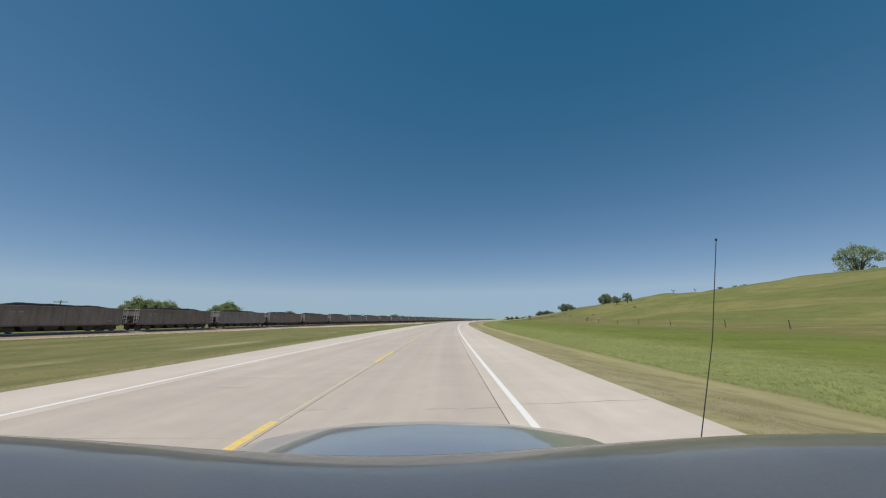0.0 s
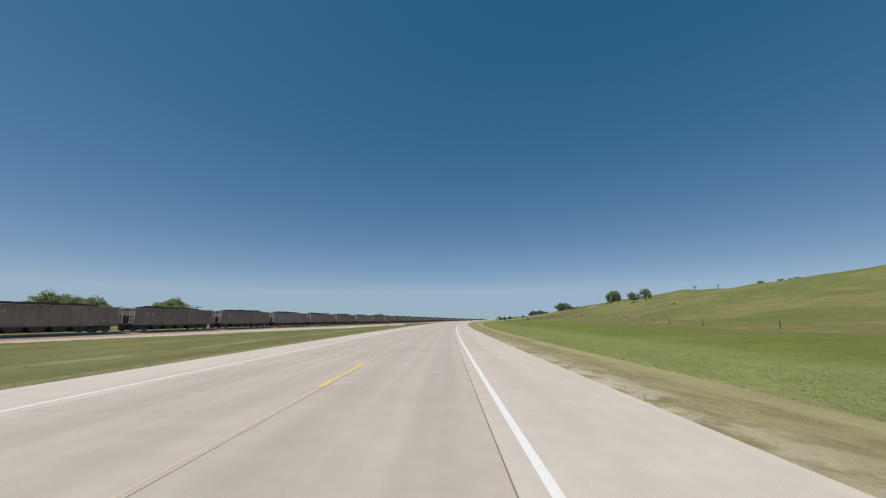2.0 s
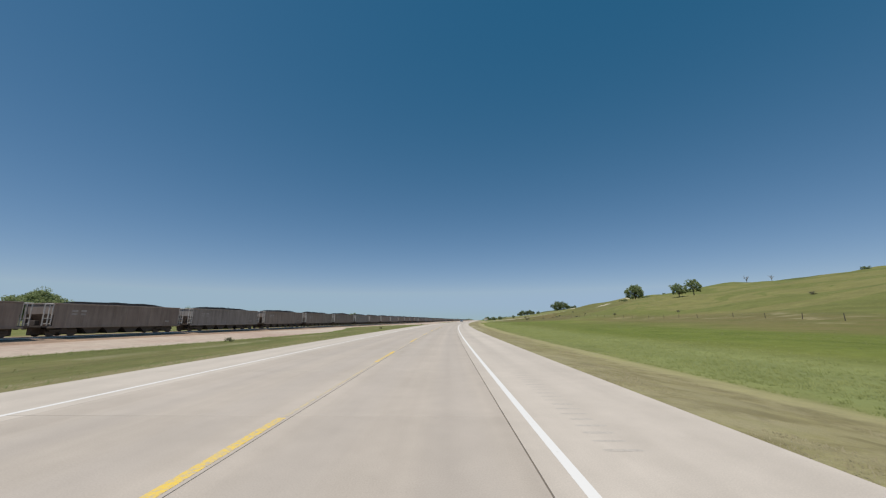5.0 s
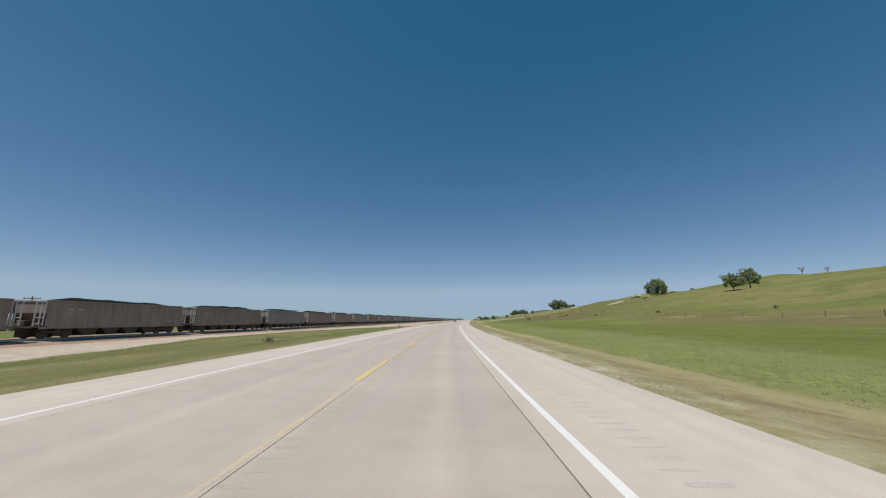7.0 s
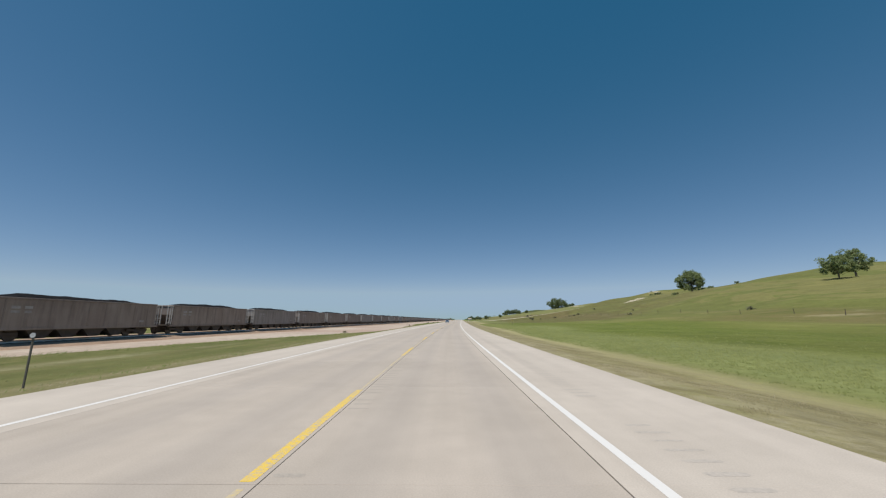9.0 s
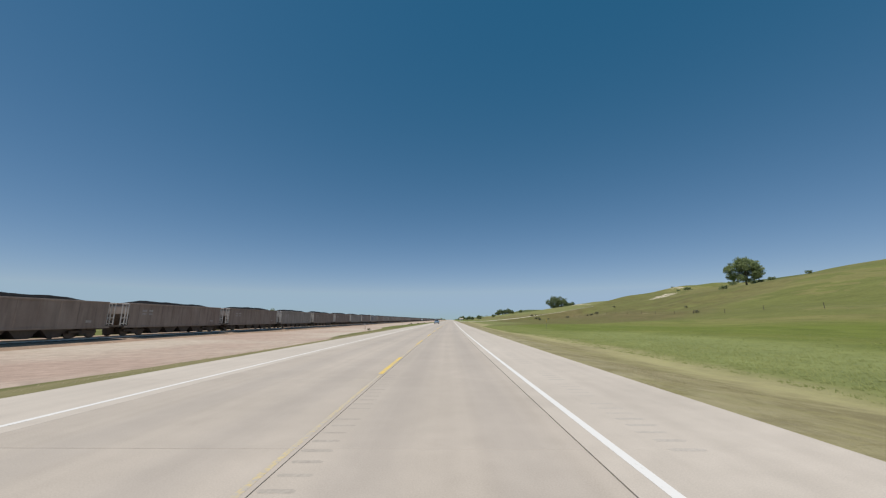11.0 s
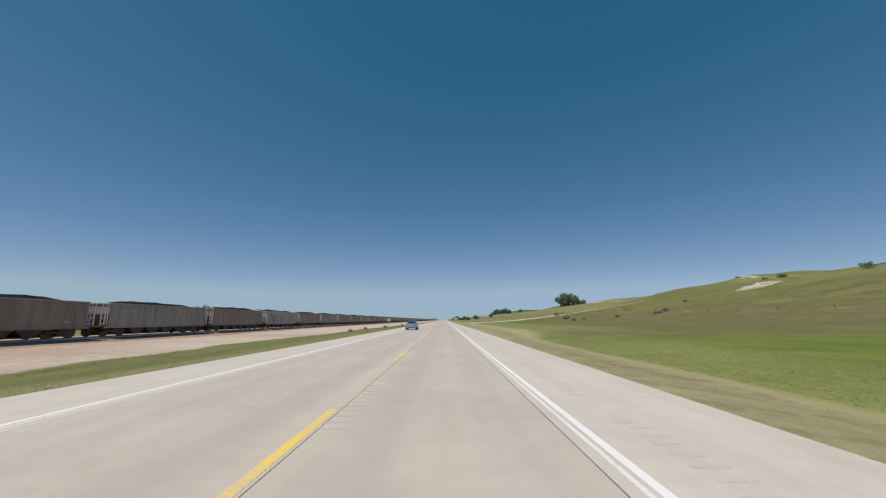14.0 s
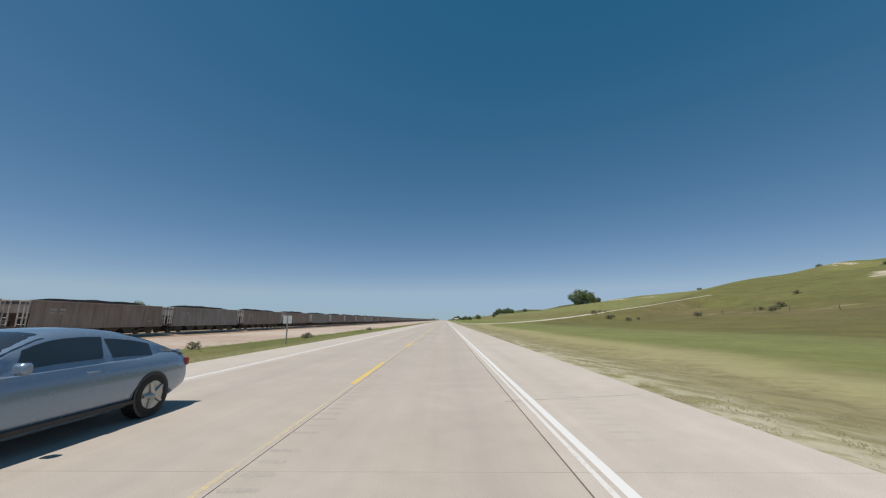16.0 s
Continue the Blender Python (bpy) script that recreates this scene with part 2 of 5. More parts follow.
    field = m.mix(m.math("MULTIPLY", m.band(edge2, 10.6, 12.2, 14.6, 19.0), m.math("MULTIPLY", m.math("ADD", m.math("MULTIPLY", lush, 0.5), 0.2), m.ramp(m.attr("weedy"), 0.1, 0.9, (0.35,) * 3, (1,) * 3))), field, (0.235, 0.262, 0.112))
    mott = m.math("MULTIPLY", m.band(edge2, 5.8, 6.5, 9.0, 10.5), m.ramp(m.noise(0.75, 6, 0.7, src=g, dist=0.5), 0.44, 0.6))
    field = m.mix(m.math("MULTIPLY", mott, 0.5), field, (0.155, 0.128, 0.064))
    field = m.mix(0.75, field, m.ramp(clump, 0.28, 0.72, (0.68, 0.68, 0.66), (1.2, 1.18, 1.14)), "MULTIPLY")
    # bare gravel beside the pavement
    crumbs = m.math("MULTIPLY", m.band(edge2, 5.5, 6.0, 6.8, 8.4), m.ramp(m.noise(0.9, 6, 0.72, src=g, dist=0.4), 0.42, 0.56))
    crumbs = m.math("MULTIPLY", crumbs, m.math("ADD", m.math("MULTIPLY", m.ramp(m.noise(0.09, 3, src=g), 0.36, 0.54, (0.4,) * 3, (1,) * 3), m.attr("bare")), m.math("MULTIPLY", m.math("SUBTRACT", 1.0, lush), 1.1), True))
    field = m.mix(m.math("MULTIPLY", crumbs, 0.85), field, (0.5, 0.445, 0.345))
    field = m.mix(1.0, field, (1.01, 1.02, 0.965), "MULTIPLY")
    # dry edge of the pavement on the railway side
    field = m.mix(m.math("MULTIPLY", m.band(edge2, -11.5, -9.4, -6.4, -5.8), m.ramp(clump, 0.35, 0.6, (0.45,) * 3, (0.85,) * 3)), field, (0.25, 0.215, 0.115))
    # gravel along the railway
    gf = m.ramp(m.math("ADD", grav, m.math("MULTIPLY", m.math("SUBTRACT", n2, 0.5), 0.9)), 0.42, 0.58)
    stones = m.mix(m.ramp(m.noise(0.05, 4, src=g), 0.4, 0.62), (0.53, 0.445, 0.36), (0.45, 0.335, 0.27))
    stones = m.mix(0.5, stones, m.ramp(n3, 0.3, 0.7, (0.75,) * 3, (1,) * 3), "MULTIPLY")
    c = m.mix(gf, field, stones)
    streak = m.noise(0.16, 6, 0.7, src=g, stretch=(1.0, 0.4, 2.5), dist=1.2)
    df = m.ramp(m.math("ADD", dirt, m.math("MULTIPLY", m.math("SUBTRACT", streak, 0.5), 2.6)), 0.55, 0.8)
    df = m.math("MULTIPLY", df, m.ramp(dirt, 0.02, 0.2))
    c = m.mix(df, c, (0.52, 0.455, 0.345))
    c = m.mix(0.5, c, m.ramp(n4, 0.25, 0.75, (0.78,) * 3, (1.12,) * 3), "MULTIPLY")
    c = m.mix(0.4, c, m.ramp(n3, 0.28, 0.72, (0.6,) * 3, (1.16,) * 3), "MULTIPLY")
    m.colour(c).bump(m.math("ADD", m.math("MULTIPLY", n4, 0.5), n3), 0.7, 0.12)
    m.b.inputs["Specular IOR Level"].default_value = 0.15
    return m.m


M_GROUND = ground_material()


def leafy(name, c1, c2, c3, through=0.45):
    m = Mat(name, 0.6)
    c = m.mix(m.island(), c1, c2)
    c = m.mix(m.ramp(m.noise(0.5, 3), 0.45, 0.7), c, c3)
    m.colour(c)
    m.b.inputs["Specular IOR Level"].default_value = 0.25
    tr = m.n.new("ShaderNodeBsdfTranslucent")
    m.l.new(c, tr.inputs["Color"])
    mx = m.n.new("ShaderNodeMixShader")
    mx.inputs["Fac"].default_value = through
    m.l.new(m.b.outputs[0], mx.inputs[1])
    m.l.new(tr.outputs[0], mx.inputs[2])
    m.l.new(mx.outputs[0], m.n["Material Output"].inputs["Surface"])
    return m.m


M_LEAF = leafy("cottonwood_leaves", (0.235, 0.288, 0.124), (0.345, 0.386, 0.19), (0.2, 0.258, 0.112))
M_LEAF_DARK = leafy("dark_leaves", (0.18, 0.23, 0.105), (0.26, 0.30, 0.15), (0.165, 0.205, 0.1))
M_SAGE = leafy("sagebrush_leaves", (0.2, 0.2, 0.12), (0.28, 0.265, 0.165), (0.16, 0.16, 0.1))
M_BARK = worn("grey_bark", (0.19, 0.155, 0.12), (0.11, 0.09, 0.07), 0.9, fine=15, bump=0.6)
M_DEAD = worn("bleached_branches", (0.3, 0.26, 0.22), (0.2, 0.17, 0.15), 0.9)
M_BLADE = leafy("green_grass_blades", (0.12, 0.15, 0.035), (0.16, 0.175, 0.052), (0.115, 0.145, 0.032), 0.12)
M_FRINGE = leafy("pale_tall_grass_blades", (0.245, 0.27, 0.088), (0.3, 0.315, 0.118), (0.215, 0.242, 0.076), 0.4)
M_STRAW = leafy("dry_grass_blades", (0.29, 0.252, 0.142), (0.35, 0.306, 0.186), (0.24, 0.212, 0.108), 0.35)
M_DITCH = leafy("ditch_grass_blades", (0.175, 0.202, 0.056), (0.215, 0.232, 0.078), (0.16, 0.186, 0.05), 0.35)


def wagon_paint(name, c1, c2, dust):
    """Old wagon steel: streaked downwards, coal dust and rust."""
    m = Mat(name, 0.7)
    n1, n2, n3 = m.noise(0.5, 4), m.noise(3, 5, stretch=(1, 1, 0.12)), m.noise(25, 4)
    c = m.mix(m.ramp(n1, 0.35, 0.65), c1, c2)
    c = m.mix(m.math("MULTIPLY", m.ramp(n2, 0.45, 0.75), 0.55), c, dust)
    c = m.mix(0.4, c, m.ramp(n3, 0.3, 0.7, (0.6,) * 3, (1.05,) * 3), "MULTIPLY")
    c = m.mix(0.5, c, m.ramp(m.each(), 0, 1, (0.6, 0.58, 0.58), (1.1, 1.05, 1.0)), "MULTIPLY")
    m.colour(c).rough(n2, 0.55, 0.85).bump(n3, 0.2, 0.01)
    return m.m


M_WAGON = wagon_paint("brown_wagon_steel", (0.25, 0.2, 0.175), (0.31, 0.262, 0.232), (0.15, 0.12, 0.108))
M_WAGON_GREY = wagon_paint("dusty_grey_wagon_aluminium", (0.27, 0.25, 0.235), (0.34, 0.315, 0.30), (0.14, 0.12, 0.11))
M_SILVER = wagon_paint("bare_aluminium_wagon", (0.48, 0.47, 0.47), (0.40, 0.385, 0.38), (0.22, 0.2, 0.19))
M_COAL = worn("coal", (0.012, 0.012, 0.013), (0.024, 0.023, 0.024), 0.97, scale=1.5, fine=6, bump=1.0)
M_COAL.node_tree.nodes["Principled BSDF"].inputs["Specular IOR Level"].default_value = 0.04
M_TRUCK = worn("bogie_steel", (0.07, 0.056, 0.047), (0.11, 0.085, 0.07), 0.75, fine=20)
M_WHEEL = worn("wheel_steel", (0.10, 0.08, 0.07), (0.15, 0.12, 0.1), 0.5, 0.6)
M_LIGHTSTEEL = worn("pale_dusty_ladder_paint", (0.56, 0.54, 0.52), (0.38, 0.36, 0.34), 0.6)
M_STENCIL = worn("white_stencil_paint", (0.42, 0.4, 0.385), (0.29, 0.27, 0.26), 0.7)
M_BLUEMARK = worn("faded_blue_paint", (0.2, 0.21, 0.3), (0.26, 0.26, 0.33), 0.7)
M_RAIL = worn("rail_steel", (0.66, 0.62, 0.58), (0.52, 0.47, 0.43), 0.4, 0.5)
M_BALLAST = worn("crushed_stone_ballast", (0.44, 0.3, 0.205), (0.34, 0.235, 0.165), 0.95, scale=0.6, fine=9, bump=1.0, amount=0.6)
M_TIE = worn("old_timber_sleepers", (0.12, 0.09, 0.07), (0.18, 0.14, 0.11), 0.9)
M_POST = worn("weathered_fence_wood", (0.27, 0.235, 0.19), (0.2, 0.175, 0.145), 0.9)
M_FENCE = worn("dark_old_fence_wood", (0.13, 0.105, 0.08), (0.085, 0.07, 0.055), 0.9)
M_WIRE = worn("fence_wire", (0.25, 0.24, 0.23), (0.18, 0.15, 0.13), 0.5, 0.7)
M_SIGNBACK = worn("bare_aluminium_sign", (0.66, 0.66, 0.66), (0.58, 0.58, 0.59), 0.45, 0.2)
M_SIGNPOST = worn("galvanised_post", (0.4, 0.39, 0.36), (0.3, 0.28, 0.25), 0.5, 0.5)
M_MARKER = worn("dark_steel_post", (0.12, 0.115, 0.1), (0.18, 0.165, 0.145), 0.7)
M_YELLOWMARK = worn("yellow_marker_plastic", (0.75, 0.55, 0.05), (0.62, 0.45, 0.05), 0.5)
M_LANE_GRAVEL = worn("pale_lane_gravel", (0.56, 0.49, 0.375), (0.47, 0.41, 0.31), 0.95, scale=0.5, fine=4, bump=0.8)
M_ROCK = worn("pale_exposed_rock", (0.55, 0.47, 0.36), (0.42, 0.35, 0.26), 0.95, scale=0.4, fine=5, bump=1.0)


def car_paint(name, c, flake, rough=0.22):
    m = Mat(name, rough, 0.35)
    f = m.noise(350, 2)
    d = m.noise(6, 4)
    col = m.mix(m.ramp(f, 0.45, 0.6), c, flake)
    col = m.mix(m.math("MULTIPLY", m.ramp(d, 0.5, 0.85), 0.06), col, (0.3, 0.27, 0.23))
    m.colour(col).rough(d, rough - 0.05, rough + 0.1)
    m.b.inputs["Coat Weight"].default_value = 0.8
    m.b.inputs["Coat Roughness"].default_value = 0.05
    return m.m


M_PAINT_BLUE = car_paint("silver_blue_car_paint", (0.2, 0.272, 0.365), (0.215, 0.29, 0.385))
M_PAINT_DARK = car_paint("graphite_car_paint", (0.25, 0.25, 0.255), (0.27, 0.268, 0.27), 0.3)
M_TYRE = worn("tyre_rubber", (0.02, 0.02, 0.02), (0.035, 0.033, 0.03), 0.85)
M_RIM = worn("alloy_rim", (0.5, 0.49, 0.47), (0.46, 0.45, 0.43), 0.4, 0.6, amount=0.08, bump=0.02)
M_TRIM = worn("black_plastic_trim", (0.02, 0.02, 0.022), (0.03, 0.03, 0.03), 0.5)
M_CHROME = worn("chrome", (0.75, 0.75, 0.76), (0.65, 0.65, 0.66), 0.12, 1.0)
M_LAMP = worn("clear_lamp_lens", (0.75, 0.76, 0.78), (0.6, 0.6, 0.62), 0.1)
M_TAIL = worn("red_lamp_lens", (0.4, 0.02, 0.02), (0.3, 0.02, 0.02), 0.15)
M_PLATE = worn("pale_number_plate", (0.7, 0.7, 0.68), (0.6, 0.6, 0.6), 0.5)
_g = Mat("tinted_window_glass", 0.03)
_g.colour(_g.mix(_g.noise(3, 2), (0.02, 0.025, 0.03), (0.03, 0.035, 0.04)))
_g.b.inputs["Specular IOR Level"].default_value = 1.0
M_GLASS = _g.m


# ---- mesh helpers ----
def link_mesh(name, verts, faces, material, parent=None, label="", smooth=False):
    me = bpy.data.meshes.new(name)
    me.from_pydata(verts, [], faces)
    me.materials.append(material)
    if smooth:
        me.polygons.foreach_set("use_smooth", [True] * len(me.polygons))
    me.update()
    ob = new(name, me)
    ob.parent = parent
    if label:
        tagged(ob, label)
    return ob


def part(name, bm, material, parent=None, label="", smooth=False):
    bmesh.ops.recalc_face_normals(bm, faces=bm.faces)
    me = bpy.data.meshes.new(name)
    bm.to_mesh(me)
    bm.free()
    me.materials.append(material)
    if smooth:
        me.polygons.foreach_set("use_smooth", [True] * len(me.polygons))
        me.set_sharp_from_angle(angle=radians(38))
    ob = new(name, me)
    ob.parent = parent
    if label:
        tagged(ob, label)
    return ob


def share(ob, m, parent=None):
    """Another object on the same mesh."""
    o = ob.copy()
    scene.collection.objects.link(o)
    o.parent = parent
    o.matrix_basis = m
    return o


def empty(name, m=None):
    ob = new(name)
    ob.empty_display_size = 0.3
    if m is not None:
        ob.matrix_basis = m
    return ob


def box(bm, x0, x1, y0, y1, z0, z1, bevel=0.0):
    vs = [bm.verts.new(p) for p in ((x0, y0, z0), (x1, y0, z0), (x1, y1, z0), (x0, y1, z0),
                                    (x0, y0, z1), (x1, y0, z1), (x1, y1, z1), (x0, y1, z1))]
    fs = [bm.faces.new([vs[i] for i in q]) for q in ((3, 2, 1, 0), (4, 5, 6, 7), (0, 1, 5, 4), (1, 2, 6, 5), (2, 3, 7, 6), (3, 0, 4, 7))]
    if bevel:
        es = list({e for f in fs for e in f.edges})
        bmesh.ops.bevel(bm, geom=es, offset=bevel, segments=1, affect="EDGES")
    return bm


def tube(bm, path, radii, sides=6, cap=True):
    """A tapered tube along a list of points."""
    rings = []
    for i, p in enumerate(path):
        a, b = Vector(path[max(i - 1, 0)]), Vector(path[min(i + 1, len(path) - 1)])
        q = (b - a).to_track_quat("Z", "Y")
        r = radii[i] if isinstance(radii, (list, tuple)) else radii
        rings.append([bm.verts.new(Vector(p) + q @ Vector((r * math.cos(2 * math.pi * k / sides), r * math.sin(2 * math.pi * k / sides), 0)))
                      for k in range(sides)])
    for a, b in zip(rings, rings[1:]):
        for k in range(sides):
            bm.faces.new((a[k], a[(k + 1) % sides], b[(k + 1) % sides], b[k]))
    if cap:
        bm.faces.new(rings[0][::-1])
        bm.faces.new(rings[-1])
    return bm


def disc_x(bm, x0, x1, y, z, r, sides=20, bevel=0.0):
    """A wheel-like cylinder with its axle along x."""
    a = [bm.verts.new((x0, y + r * math.cos(2 * math.pi * k / sides), z + r * math.sin(2 * math.pi * k / sides))) for k in range(sides)]
    b = [bm.verts.new((x1, v.co.y, v.co.z)) for v in a]
    fs = [bm.faces.new(a), bm.faces.new(b[::-1])]
    for k in range(sides):
        bm.faces.new((a[k], b[k], b[(k + 1) % sides], a[(k + 1) % sides]))
    if bevel:
        bmesh.ops.bevel(bm, geom=[e for f in fs for e in f.edges], offset=bevel, segments=2, affect="EDGES")
    return bm


# ---- the lie of the land ----
_right = curve1([(0, -0.2), (6.5, -0.03), (7.6, -0.1), (9, -0.3), (13, -0.75), (20, -0.45), (30, 0.0), (47, 0.25), (70, 1.5),
                 (91, 4.4), (110, 9.2), (130, 14.2), (155, 18.4), (200, 24.9), (240, 26.4), (320, 26), (600, 28), (1600, 30)])
_hump = curve1([(-400, 1.0), (200, 1.02), (360, 0.99), (428, 1.16), (515, 0.98), (585, 1.07), (606, 1.2), (640, 1.04), (690, 0.98), (800, 1.0), (1000, 0.82), (1500, 0.8), (5000, 0.6)])
_left = curve1([(0, -0.2), (6.8, -0.03), (8, -0.13), (11, -0.5), (16, -0.6), (30, -0.5), (60, -0.6), (200, -1.5), (3200, -4)])
track_off = curve1([(-600, 90), (-100, 58), (30, 48), (60, 45), (150, 37.5), (200, 33), (250, 30.5), (310, 30), (410, 31), (480, 33), (700, 35), (1500, 38), (5200, 40)])
RAIL_Z = -0.05


def smooth01(v, a, b):
    u = min(max((v - a) / (b - a), 0), 1)
    return u * u * (3 - 2 * u)


# the gravel road that leaves the highway and climbs the hill: (s, d, height)
SIDE_ROAD = [(568, 5.0, -0.03), (570, 14, -0.05), (574, 27, 0.3), (580, 40, 1.2), (588, 55, 2.6), (592, 70, 4.5), (590, 90, 7.5), (586, 105, 10.2), (584, 113, 11.6)]


def side_gap(s, d):
    """How far (s, d) lies from the gravel road, and the road's height there."""
    best = (1e9, 0.0)
    for (a, b, z0), (c, e, z1) in zip(SIDE_ROAD, SIDE_ROAD[1:]):
        vx, vy = c - a, e - b
        f = min(max(((s - a) * vx + (d - b) * vy) / (vx * vx + vy * vy), 0), 1)
        best = min(best, (math.hypot(s - a - f * vx, d - b - f * vy), z0 + (z1 - z0) * f))
    return best


def land(s, d):
    if d >= 0:
        z = _right(d)
        w = smooth01(d, 60, 170)
        z *= 1 + (_hump(s) - 1) * w
        roll = noise.noise((s * 0.012, d * 0.012, 3.1)) * 2.4 * smooth01(d, 45, 130) + noise.noise((s * 0.035, d * 0.05, 7.7)) * (0.35 * smooth01(d, 18, 50) + 1.0 * smooth01(d, 60, 110))
        z += roll
        if d > 260:
            # a second, farther ridge
            z += (24 + 19 * (0.5 + noise.noise((s * 0.0022 + 0.4, 0.3, 5.5)))) * smooth01(d, 300, 520)
        if d > 6.3 and 535 < s < 630:
            gap, top = side_gap(s, d)
            z += (top - z) * (1 - smooth01(gap, 3.5, 22))
        return z
    z = _left(-d)
    z += noise.noise((s * 0.05, d * 0.05, 1.3)) * 0.12 * smooth01(-d, 9, 16)
    return z


def on_land(s, d, up=0.0):
    x, y = road_xy(s, d)
    return Vector((x, y, land(s, d) + up))




gravel_in = curve1([(-100, 45), (40, 41), (105, 31), (140, 23), (170, 20.5), (195, 18.5), (212, 21), (228, 25), (252, 24), (276, 20), (300, 13.5), (316, 8.4), (328, 8.8), (340, 12.0), (352, 12.8), (366, 12.8), (380, 14), (394, 16.5), (470, 16), (600, 14), (900, 13), (5200, 13)])


verge_wide = curve1([(0, 0.78), (180, 0.72), (240, 0.62), (300, 0.68), (322, 0.5), (345, 0.5), (362, 0.72), (416, 0.75), (430, 0.5), (445, 0.36), (620, 0.38), (700, 0.8)])


fence_line = curve1([(0, 46.5), (120, 48), (170, 58), (230, 77), (320, 80), (480, 84), (700, 100)])


def build_ground():
    ss = [-1500, -900, -500, -250, -120, -60, -30] + [-20 + 2.5 * k for k in range(265)]
    v, st = ss[-1], 2.5
    while v < 5000:
        st *= 1.045
        v += st
        ss.append(min(v, 5100))
    dr = [0, 6.1, 6.5, 6.8, 7.2, 7.8, 8.4, 9, 9.6, 10.2, 11, 12, 13, 14, 15.5, 17, 19, 21, 23.5, 26, 29, 32, 36, 40, 45] + [50 + 4 * k for k in range(50)]
    dr += [256, 272, 290, 310, 330, 355, 380, 410, 440, 480, 520, 600, 900, 1500]
    dl = [6.2, 6.7, 7.0, 7.5, 8, 8.8, 9.6, 10.5, 11.5] + [12.5 + 1.25 * k for k in range(30)] + [52, 56, 62, 70, 85, 110, 150, 210, 300, 450, 700, 1100, 1800, 3000]
    ds = [-d for d in reversed(dl)] + dr
    verts, lat, grav, dirt, lush, fen, beyond, weedy, bare = [], [], [], [], [], [], [], [], []
    for s in ss:
        for d in ds:
            verts.append(on_land(s, d))
            lat.append(d if d < 6.6 else 6.6 + (d - 6.6) * verge_wide(s))
            tr = track_off(s)
            fen.append(d - fence_line(s))
            weedy.append(1 - 0.85 * smooth01(s, 335, 365) * (1 - smooth01(s, 432, 460)))
            bare.append(0.18 + max(smooth01(s, a, a + 14) * (1 - smooth01(s, b - 14, b)) for a, b in ((52, 92), (186, 236), (318, 340), (348, 380), (414, 470))))
            beyond.append(smooth01(s, 590, 660) * (1 - smooth01(s, 1500, 2200)))
            lush.append(1 - 0.6 * smooth01(s, 402, 430) * (1 - smooth01(s, 640, 720)) - 0.15 * smooth01(s, 185, 215) * (1 - smooth01(s, 265, 300)))
            g = 0.0
            if d < 0:
                g = smooth01(-d, gravel_in(s) - 2.0, gravel_in(s) + 2.0) * (1 - smooth01(-d, tr + 5, tr + 9))
            grav.append(g)
            q = 0.0
            if d > 4 and 535 < s < 630:
                q = 1 - smooth01(side_gap(s, d)[0], 2.0, 4.6)
            if d > 100:
                # bare pale banks near the crest
                for bs, bd, rs, rd in ((540, 143, 12, 9), (604, 190, 14, 6), (860, 176, 30, 13), (790, 168, 32, 10), (700, 150, 18, 4)):
                    q = max(q, 0.7 * (1 - smooth01(math.hypot((s - bs) / rs, (d - bd) / rd), 0.4, 1.6)))
            dirt.append(q)
    n = len(ds)
    faces = [(i * n + j, i * n + j + 1, (i + 1) * n + j + 1, (i + 1) * n + j) for i in range(len(ss) - 1) for j in range(n - 1)]
    ob = link_mesh("ground", verts, faces, M_GROUND, smooth=True)
    for nm, val in (("lat", lat), ("gravel", grav), ("dirt", dirt), ("lush", lush), ("fen", fen), ("beyond", beyond), ("weedy", weedy), ("bare", bare)):
        a = ob.data.attributes.new(nm, "FLOAT", "POINT")
        a.data.foreach_set("value", val)
    ob.data.flip_normals()
    return tagged(ob, "grassy prairie with green ditch, dry verge and pale gravel", "ground", kind="structure")


build_ground()


# ---- the highway ----
def strip(name, d0, d1, z, s_from, s_to, material, parent=None, step=5.0, thick=0.0, wave=0.0):
    """A band along the highway between two distances from its centre line."""
    verts, faces, lat = [], [], []
    m = max(int((s_to - s_from) / step), 1)
    for i in range(m + 1):
        s = s_from + (s_to - s_from) * i / m
        w0 = wave * noise.noise((s * 0.7, d0, 0))
        w1 = wave * noise.noise((s * 0.7, d1, 5))
        for d, zz in ((d0 + w0, z), (d1 + w1, z)) + (((d0, z - thick), (d1, z - thick)) if thick else ()):
            x, y = road_xy(s, d)
            verts.append((x, y, zz))
            lat.append(d)
    k = 4 if thick else 2
    for i in range(m):
        a, b = i * k, (i + 1) * k
        faces.append((a, a + 1, b + 1, b))
        if thick:
            faces += [(a + 2, a, b, b + 2), (a + 1, a + 3, b + 3, b + 1)]
    ob = link_mesh(name, verts, faces, material, parent)
    at = ob.data.attributes.new("lat", "FLOAT", "POINT")
    at.data.foreach_set("value", lat)
    return ob


L_EDGE, R_EDGE, JOINT, LINE_R, LINE_L = -6.8, 6.55, 3.47, 3.82, -4.55
MIDDLE = 0.10           # the joint between the two lanes
road = strip("road", L_EDGE + 0.02, R_EDGE - 0.02, -0.035, -120, 5000, M_JOINT, thick=0.25)
tagged(road, "pale worn concrete two-lane highway with wide shoulders", "road", kind="structure")


def mark(name, d0, d1, s0, s1, material, z=0.0018, step=5.0):
    return strip(name, d0, d1, z, s0, s1, material, road, step)


